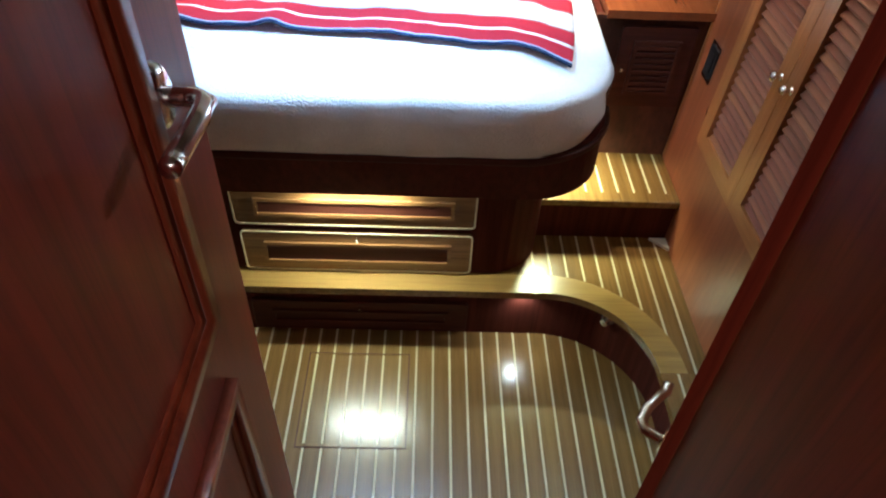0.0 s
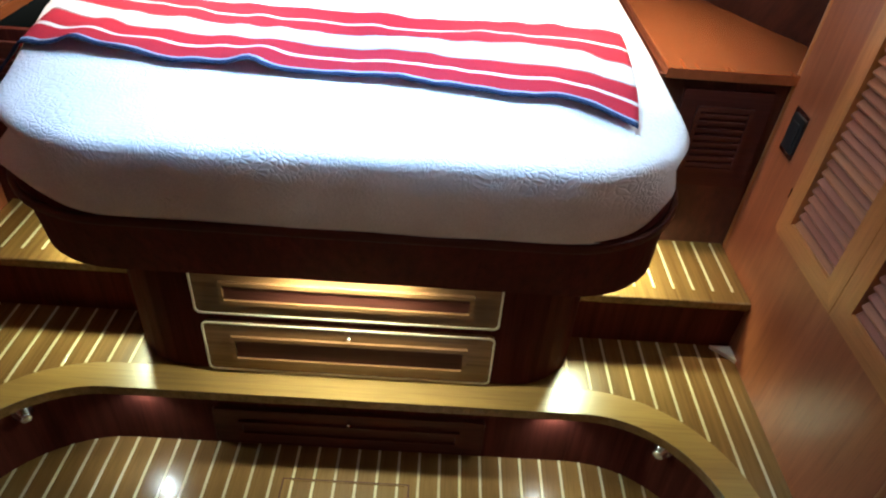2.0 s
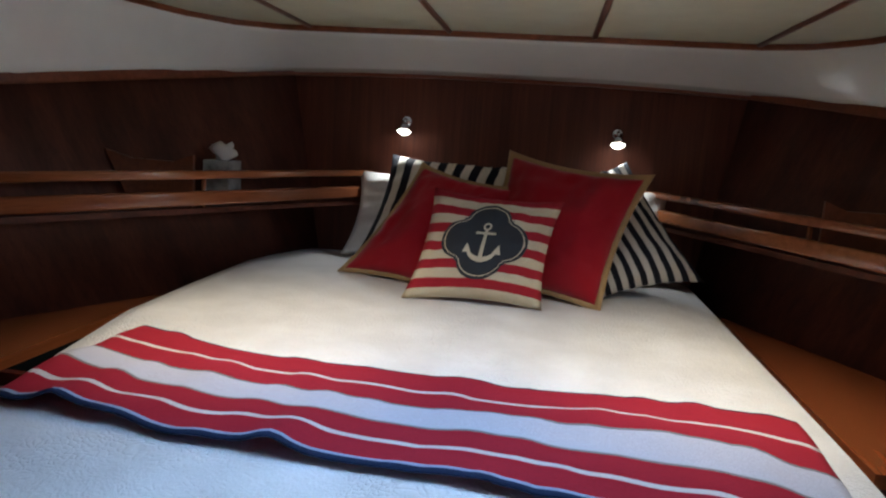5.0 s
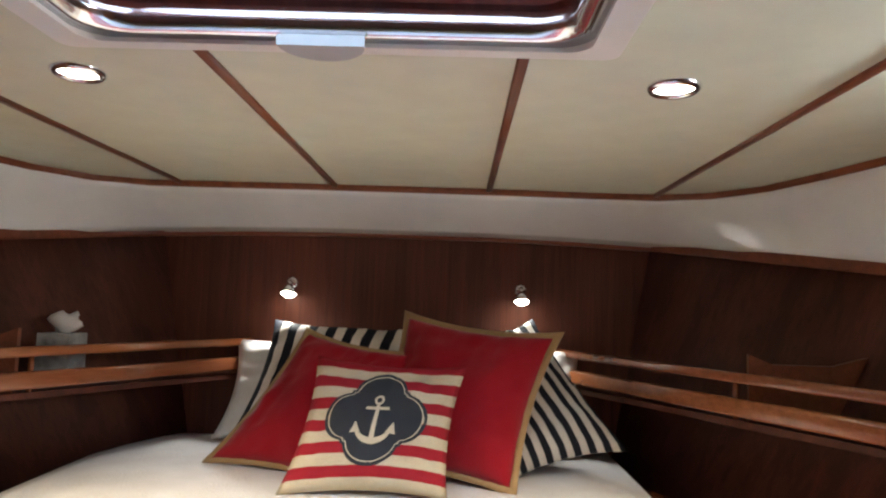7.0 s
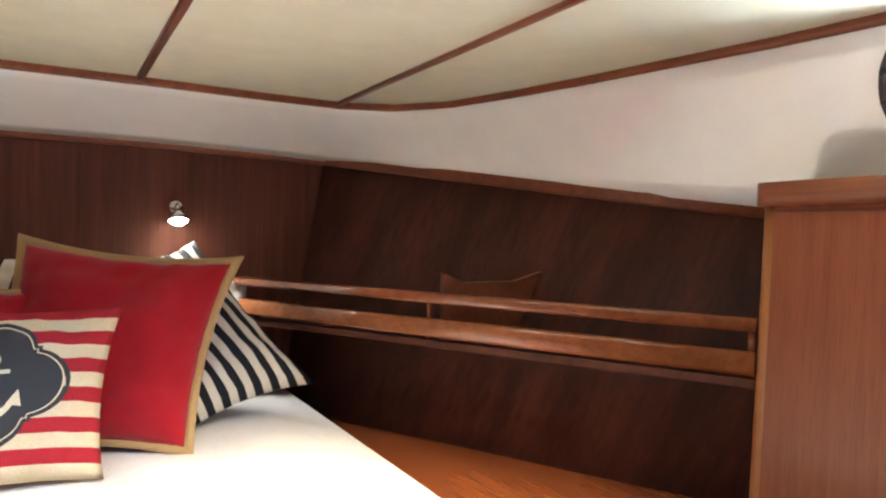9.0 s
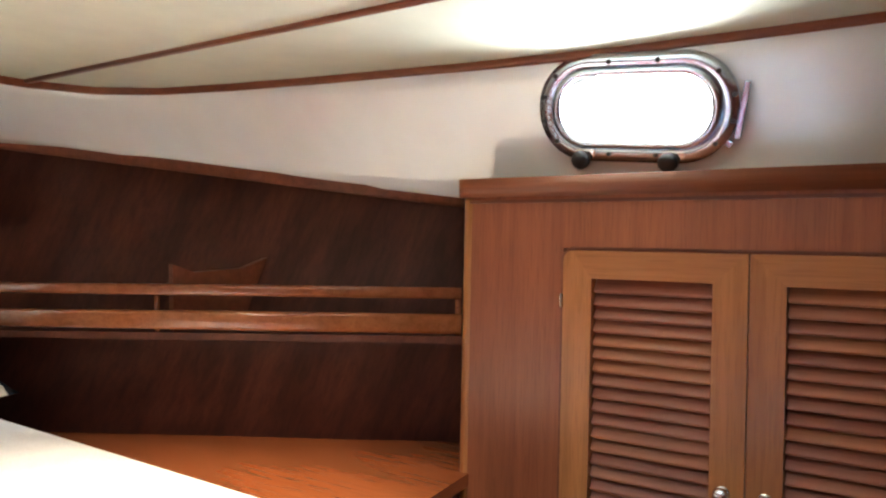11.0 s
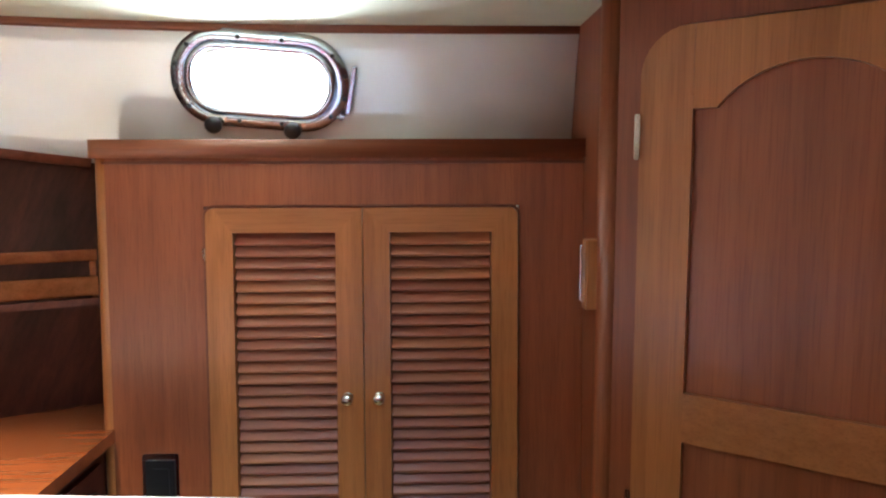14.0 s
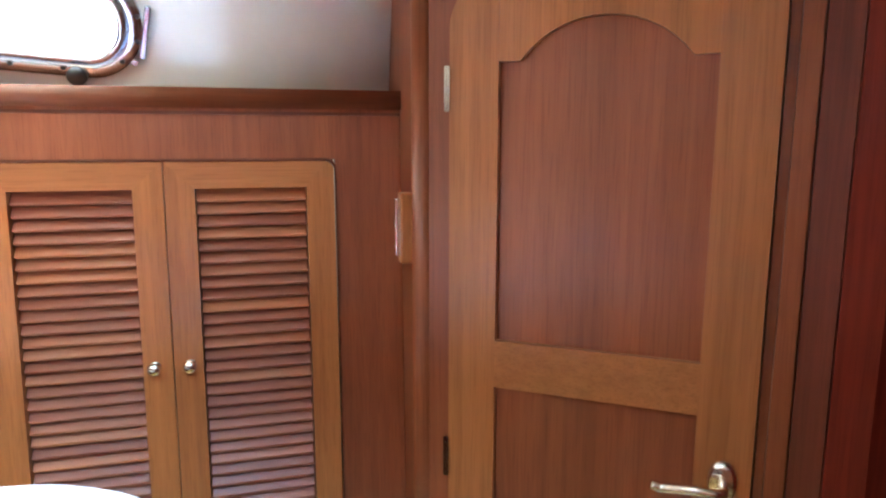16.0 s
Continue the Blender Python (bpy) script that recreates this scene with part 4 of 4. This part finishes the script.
def louvre_door(y0, y1, knob_y, edge):
    s, q = 0.059, 0.054
    a, b, c, e = y0 + s, y1 - s, LZ0 + q, LZ1 - q
    # near-black sheet takes the place of shade between the slats
    d = part("door", on_face_rect(y0 + 0.04, y1 - 0.04, LZ0 + 0.04, LZ1 - 0.04, -0.034, -0.028), GAP_SHADE, locker, "near-black sheet painted as shade behind the louvres")
    rr = 0.018
    if edge > 0:
        left = [(y1 - 0.001, LZ0 + rr)] + [(y1 - 0.001, LZ1 - rr)] + arc(y1 - 0.001 - rr, LZ1 - rr, rr, 0, 90, 4)[1:] + [(b, e), (b, c)] + arc(y1 - 0.001 - rr, LZ0 + rr, rr, 270, 360, 4)[:-1]
        right = [(y0 + 0.001, LZ0), (a, c), (a, e), (y0 + 0.001, LZ1)]
        topr = [(y0 + 0.001, LZ1), (a, e), (b, e), (y1 - 0.001 - rr, LZ1)]
        bot = [(y0 + 0.001, LZ0), (y1 - 0.001 - rr, LZ0), (b, c), (a, c)]
    else:
        left = [(y1 - 0.001, LZ0), (y1 - 0.001, LZ1), (b, e), (b, c)]
        right = [(y0 + 0.001, LZ0 + rr)] + arc(y0 + 0.001 + rr, LZ0 + rr, rr, 180, 270, 4)[1:] + [(a, c), (a, e)] + arc(y0 + 0.001 + rr, LZ1 - rr, rr, 90, 180, 4)
        topr = [(y0 + 0.001 + rr, LZ1), (a, e), (b, e), (y1 - 0.001, LZ1)]
        bot = [(y0 + 0.001 + rr, LZ0), (y1 - 0.001, LZ0), (b, c), (a, c)]
    for nm, o, mat in (("stile", left, HONEY), ("stile", right, HONEY), ("rail", topr, HONEY_Y), ("rail", bot, HONEY_Y)):
        part(nm, on_face(o, -0.026, 0.012, 0.003), mat, d, "honey teak mitred frame piece")
    n = 28
    pitch = (e - c) / n
    turned = FACE.to_3x3().to_4x4() @ pose(0, 0, 0, -40, 0, 0)
    me = None
    for k in range(n):
        if me is None:
            ob = part("slat", box(-(b - a) / 2 + 0.0005, (b - a) / 2 - 0.0005, -0.0185, 0.0185, -0.0045, 0.0045, 0.004, turned), SLAT, d, "", False, True)
            me = ob.data
        else:
            ob = new("slat", me)
            ob.parent = d
        ob.location = FACE @ Vector((-(a + b) / 2, up_face(c + pitch * (k + 0.5)), -0.010)) - locker.location
    part("knob", lathe([(0, 0.028), (0.009, 0.027), (0.014, 0.021), (0.013, 0.015), (0.007, 0.010), (0.006, 0.004), (0.012, 0.0)], FACE @ pose(-knob_y, up_face(1.090), 0.012), 18), CHROME, d, "round steel knob", True)
    return d


louvre_door(LYM, LY1, 1.441, 1)
louvre_door(LY0, LYM, 1.372, -1)
for z in (1.41, 0.79):
    part("hinge", on_face_rect(LY1 + 0.001, LY1 + 0.006, z - 0.014, z + 0.014, 0.002, 0.012, 0.001), BRASSY, locker, "slim hinge knuckle")

outlet = thing("power_outlet", "black outlet plate in a chrome frame on the locker side", "outlet", (face_x(0.9), 1.858, 0.905))
part("frame", on_face(rounded(1.818, 1.898, 0.842, 0.968, 0.006, 2), 0.0, 0.008, 0.002), CHROME, outlet, "chrome frame")
part("plate", on_face(rounded(1.826, 1.890, 0.856, 0.954, 0.004, 2), 0.006, 0.012, 0.002), BLACK, outlet, "black cover")
part("socket", on_face(rounded(1.838, 1.878, 0.874, 0.936, 0.006, 3), 0.011, 0.0145, 0.001), BLACK, outlet, "raised black socket cover")
part("screw", on_face(rounded(1.854, 1.862, 0.845, 0.852, 0.002, 2), 0.007, 0.010), CHROME, outlet)

catch = thing("door_catch", "teak block with a steel door catch on the bulkhead", "catch", (K1[0] + 0.01, 0.915, 1.31))
part("block", box(K1[0] + 0.002, K1[0] + 0.034, 0.9155, 0.950, 1.31, 1.452, 0.004), HONEY, catch, "teak block")
part("plate", box(K1[0] + 0.022, K1[0] + 0.040, 0.948, 0.957, 1.325, 1.44, 0.002), CHROME, catch, "steel plate")

# ---- night tables, shelves and rails ----
for side in (1, -1):
    f = (lambda x: x) if side > 0 else mir
    inner = 0.648 if side > 0 else 0.86
    words = "teak" if side > 0 else "shade-painted teak"
    nt = thing("night_table", words + " night table with louvred vent door beside the bed", "night table", (f(0.85), 2.3, STEP2), "night tables")
    top = [(f(inner), 1.958), (f(1.0), 1.958), (f(1.23), 1.99), (f(1.21), 2.05), (f(0.78), 2.88), (f(0.66), 3.12), (f(inner), 3.28)] if side > 0 else [(f(inner), 1.958), (f(1.0), 1.958), (f(1.23), 1.99), (f(1.21), 2.05), (f(0.90), 2.70), (f(inner), 2.75)]
    part("top", prism(top, 0.994, 1.022, 0.009, None, 3), COUNTER, nt, "glossy orange-brown top")
    # port front gets the darker wood, its shadow put into the colour
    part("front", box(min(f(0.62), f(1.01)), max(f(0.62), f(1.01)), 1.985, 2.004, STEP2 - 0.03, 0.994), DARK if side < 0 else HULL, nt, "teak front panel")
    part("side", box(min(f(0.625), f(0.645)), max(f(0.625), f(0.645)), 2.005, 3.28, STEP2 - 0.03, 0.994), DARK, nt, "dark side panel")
    M = pose(0, 1.985, 0, 90, 0, 0)
    a, b = sorted((f(0.715), f(0.965)))
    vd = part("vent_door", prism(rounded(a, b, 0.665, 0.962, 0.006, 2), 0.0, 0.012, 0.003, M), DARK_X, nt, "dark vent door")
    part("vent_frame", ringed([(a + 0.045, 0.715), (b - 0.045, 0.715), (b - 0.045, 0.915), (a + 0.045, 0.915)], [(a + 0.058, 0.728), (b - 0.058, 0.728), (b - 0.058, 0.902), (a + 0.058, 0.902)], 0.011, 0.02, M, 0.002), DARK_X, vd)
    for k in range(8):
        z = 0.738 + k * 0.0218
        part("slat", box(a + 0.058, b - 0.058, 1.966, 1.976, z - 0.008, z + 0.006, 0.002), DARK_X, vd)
    part("knob", lathe([(0, 0.018), (0.007, 0.016), (0.005, 0.006), (0.006, 0)], M @ pose(f(0.735), 0.81, 0.012), 12), BRASSY, vd, "small knob", True)

    A, B = Vector((f(1.018), 1.985, 0)), Vector((f(0.378), 3.282, 0))
    d = (B - A)
    shelf = thing("side_shelf", "long mahogany shelf with two fiddle rails along the hull", "shelf", (f(0.9), 2.6, 1.32), "shelves along the hull")
    part("board", prism([(A.x, A.y), (f(1.205), 2.04), (f(1.07), 2.32), (f(0.89), 2.72), (f(0.57), 3.285), (B.x, 3.285)], 1.300, 1.316), HULL, shelf, "shelf board")
    part("lower_rail", sweep([tuple(A + Vector((0, 0, 1.343))), tuple(B + Vector((0, 0, 1.349)))], soft_rect(0.026, 0.044, 0.009)), RAIL, shelf, "rounded lower rail", True)
    part("upper_rail", sweep([tuple(A + Vector((0, 0, 1.411))), tuple(B + Vector((0, 0, 1.420)))], soft_rect(0.024, 0.026, 0.008)), RAIL, shelf, "rounded upper rail", True)
    for q in (0.008, 0.49):
        p = A + d * q + Vector((0.014 * side, 0.004, 0))
        part("post", lathe([(0, 1.316), (0.007, 1.316), (0.007, 1.412), (0, 1.412)], pose(p.x, p.y, 0), 10), RAIL, shelf, "short round post", True)
    p = A + d * 0.47
    part("divider", prism([(0.016, 1.316), (0.20, 1.316), (0.275, 1.475), (0.20, 1.452), (0.07, 1.450), (0.016, 1.472)], -0.009, 0.009, 0.002, pose(p.x, p.y, 0, 0, 0, -8 if side > 0 else 188) @ pose(0, 0, 0, 90, 0, 0)), TRIM_Y, shelf, "shaped divider knee")

tissue = thing("tissue_box", "patterned white tissue box with a tissue pulled up", "tissue box", (-1.03, 2.80, 1.324))
part("box", box(-1.075, -0.985, 2.76, 2.85, 1.324, 1.452, 0.003), plain("grey_flecked_card", (0.42, 0.42, 0.42), 0.7, mottle=0.45), tissue, "grey patterned card box")
rows = []
for k in range(6):
    z = 1.450 + 0.011 * k
    w = 0.012 + 0.03 * math.sin(k * 0.55)
    rows.append([(-1.03 + w * math.cos(a) * (1 + 0.35 * math.sin(3 * a + k)), 2.805 + 0.5 * w * math.sin(a) + 0.004 * k, z + 0.008 * math.sin(2 * a)) for a in [2 * math.pi * i / 14 for i in range(14)]])
part("tissue", loft(rows), LINEN, tissue, "white tissue", True)

# ---- arched door on the slanting wall ----
door = tagged(new("arched_door"), "closed teak door with arched upper panel and lever handle", "door")
door.location = (K1[0], K1[1], 0)
S, PZ1, PZ0, LOWZ = 0.095, 1.173, 1.079, 0.42
pu0, pu1 = U0 + S, U1 - S
um, half = (pu0 + pu1) / 2, (pu1 - pu0) / 2


def arch_line():
    """The upper panel's top edge from right to left, with its shoulders."""
    sh, zs, rise = 0.040, 1.697, 0.072
    w = half - sh
    R0 = (w * w + rise * rise) / (2 * rise)
    a = math.degrees(math.asin(w / R0))
    pts = arc(um, zs + rise - R0, R0, 90 - a, 90 + a, 14)
    return [(pu1, zs)] + pts + [(pu0, zs)]


arch = arch_line()
outer = door_outline(0.0)
tops = outer[2:]
part("stile", on_slant([(U0, 0.30), (pu0, 0.30), (pu0, DTOP)] + tops[9:], -0.004, 0.014, 0.004), HONEY, door, "honey teak stile")
part("stile", on_slant([(pu1, 0.30), (U1, 0.30)] + tops[:9] + [(pu1, DTOP)], -0.004, 0.014, 0.004), HONEY, door, "honey teak stile")
part("top_rail", on_slant([(pu1 - 0.0005, DTOP), (pu0 + 0.0005, DTOP)] + arch[::-1], -0.004, 0.0135, 0.0), HONEY, door, "arched top rail")
part("mid_rail", on_slant([(pu0 - 0.001, PZ0), (pu1 + 0.001, PZ0), (pu1 + 0.001, PZ1), (pu0 - 0.001, PZ1)], -0.004, 0.0142, 0.008), HONEY_Y, door, "middle rail")
part("bottom_rail", on_slant([(pu0, 0.30), (pu1, 0.30), (pu1, LOWZ), (pu0, LOWZ)], -0.004, 0.0136, 0.003), HONEY_Y, door, "bottom rail")
part("upper_panel", on_slant([(pu0 - 0.006, PZ1 - 0.01), (pu1 + 0.006, PZ1 - 0.01), (pu1 + 0.006, 1.80), (pu0 - 0.006, 1.80)], -0.012, -0.0005), TEAK, door, "vertical-grained upper panel")
part("lower_panel", on_slant([(pu0 - 0.006, LOWZ - 0.01), (pu1 + 0.006, LOWZ - 0.01), (pu1 + 0.006, PZ0 + 0.01), (pu0 - 0.006, PZ0 + 0.01)], -0.012, -0.0005), TEAK, door, "vertical-grained lower panel")
for z in (1.650, 0.922, 0.45):
    part("hinge", on_slant(rounded(U0 - 0.008, U0 + 0.003, z - 0.042, z + 0.042, 0.003, 2), 0.010, 0.022, 0.003), BRASSY, door, "polished butt hinge")


def lever(parent, m, mat, flip=1, thick=0.0095):
    """Lever handle: oval rose, neck and curved lever; local z out of the door, lever along -x * flip."""
    r = part("rose", lathe([(0, 0.012), (0.02, 0.012), (0.027, 0.008), (0.030, 0.0)], m @ Matrix.Diagonal((0.9, 1.35, 1, 1)), 24), mat, parent, "oval rose", True)
    pts = [(0, 0, 0.005), (0, 0, 0.042), (-0.012 * flip, 0.002, 0.054), (-0.04 * flip, 0.004, 0.056), (-0.075 * flip, -0.002, 0.050), (-0.10 * flip, -0.008, 0.044), (-0.118 * flip, -0.004, 0.046)]
    fine = []
    for i in range(len(pts) - 1):
        for k in range(3):
            fine.append(Vector(pts[i]).lerp(Vector(pts[i + 1]), k / 3))
    fine.append(Vector(pts[-1]))
    bm = sweep(fine, disc_profile(thick, 10), up=(0.1, 1, 0.1))
    bmesh.ops.transform(bm, matrix=m, verts=bm.verts)
    part("lever", bm, mat, parent, "curved lever", True)
    return r


lever(door, SLANT @ pose(0.592, 0.962, 0.014), BRASSY)

# ---- entrance door, open ----
entry = tagged(new("entrance_door"), "open red mahogany entrance door with raised panels and steel lever", "door")
LX = -0.116
entry.location = (LX, 0.0, 0.40)
EY0, EY1 = -0.195, 0.368
PANEL = Matrix(((0, 0, 1, LX), (1, 0, 0, 0), (0, 1, 0, 0), (0, 0, 0, 1)))  # local x = +y, local y = up, local z = +x, towards the passage
part("leaf", prism([(EY0, 0.40), (EY1, 0.40), (EY1, 2.2), (EY0, 2.2)], -0.035, 0.0, 0.003, PANEL), LEAF, entry, "red mahogany leaf")
for z0, z1 in ((1.475, 2.12), (0.52, 1.385)):
    y0, y1, w = EY0 + 0.09, EY1 - 0.104, 0.030
    o = [(y0, z0), (y1, z0), (y1, z1), (y0, z1)]
    mid = [(y0 + w * 0.55, z0 + w * 0.55), (y1 - w * 0.55, z0 + w * 0.55), (y1 - w * 0.55, z1 - w * 0.55), (y0 + w * 0.55, z1 - w * 0.55)]
    i = [(y0 + w, z0 + w), (y1 - w, z0 + w), (y1 - w, z1 - w), (y0 + w, z1 - w)]
    mould = part("moulding", ringed(o, mid, -0.002, 0.012, PANEL, 0.005), LEAF_EDGE, entry, "rounded red moulding", True)
    part("bead", ringed(mid, i, -0.002, 0.006, PANEL, 0.003), LEAF_EDGE, mould, "inner bead", True)
    part("panel", prism(i, -0.002, 0.003, 0.0, PANEL), LEAF, entry, "flat panel field")
lever(entry, PANEL @ pose(EY1 - 0.078, 1.690, 0.0) @ Matrix.Scale(0.68, 4), CHROME, 1, 0.0115)
setting("door_frame", box(-0.183, -0.16, -0.25, -0.205, 0.3, 2.25, 0.004), LEAF_EDGE, "red mahogany door jamb", "trim")

# ---- striped sole ----
floor = bpy.data.objects["floor"]
floor.location = (0, 0, 0)
PITCH, LINE = 0.0584, 0.0075
x = 0.0035 - PITCH * 22
shared = {}
while x < 1.0:
    if x > -1.25:
        for nm, w, off, mat in (("plank", PITCH - LINE - 0.0012, LINE / 2 + (PITCH - LINE) / 2, SOLE), ("inlay", LINE, 0.0, HOLLY)):
            if nm not in shared:
                shared[nm] = part(nm, box(-w / 2, w / 2, 0.12, 1.50, -0.010, 0.0 if nm == "plank" else 0.0004, 0.0007), mat, floor, "", False, True)
                ob = shared[nm]
            else:
                ob = new(nm, shared[nm].data)
                ob.parent = floor
            ob.location = (x + off, 0, 0)
    x += PITCH
fh = thing("floor_hatch", "flush teak floor hatch outlined by thin grooved frame", "floor hatch", (-0.137, 1.17, 0))
part("frame", ringed([(-0.312, 0.985), (0.034, 0.985), (0.034, 1.352), (-0.312, 1.352)], [(-0.302, 0.995), (0.024, 0.995), (0.024, 1.349), (-0.302, 1.349)], 0.0003, 0.0022, None, 0.0004), SOLE, fh, "thin frame")
part("groove", ringed([(-0.316, 0.981), (0.038, 0.981), (0.038, 1.356), (-0.316, 1.356)], [(-0.312, 0.985), (0.034, 0.985), (0.034, 1.352), (-0.312, 1.352)], 0.0003, 0.0012), DARK_X, fh, "dark groove")


def well_edge(x, gap):
    """y at which the platform's border ends for this x."""
    r = 0.32 + gap
    xx = abs(x - MID) - (0.49 - MID)
    if xx <= 0:
        return 1.10 + r
    return 1.10 + math.sqrt(r * r - xx * xx) if xx < r else 0.3


for side in (1, -1):
    for k in range(9):
        x = 0.464 + 0.0572 * k
        if x > 0.97:
            break
        y0 = well_edge(x, 0.087)
        y0 = max(y0, 0.45)
        if k >= 7:
            y0 = 0.70
        xs = x if side > 0 else mir(x)
        part("inlay", box(xs - LINE / 2, xs + LINE / 2, y0, 1.71, STEP1 - 0.002, STEP1 + 0.0011, 0.0004), HOLLY, platform)
for st in [o for o in scene.objects if o.name.startswith("upper_step")]:
    for k in range(8):
        x = 0.533 + 0.0572 * k
        if x > 0.965:
            break
        xs = x if st.name == "upper_step" else mir(x)
        part("inlay", box(xs - LINE / 2, xs + LINE / 2, 1.745, 1.980, STEP2 - 0.002, STEP2 + 0.0011, 0.0004), HOLLY, st)
wedge = thing("corner_wedge", "small white raised triangle in the platform corner", "trim", (0.955, 1.69, STEP1))
part("wedge", prism([(0.905, 1.70), (0.974, 1.70), (0.974, 1.635)], STEP1, STEP1 + 0.012, 0.002), FRAME_WHITE, wedge, "")
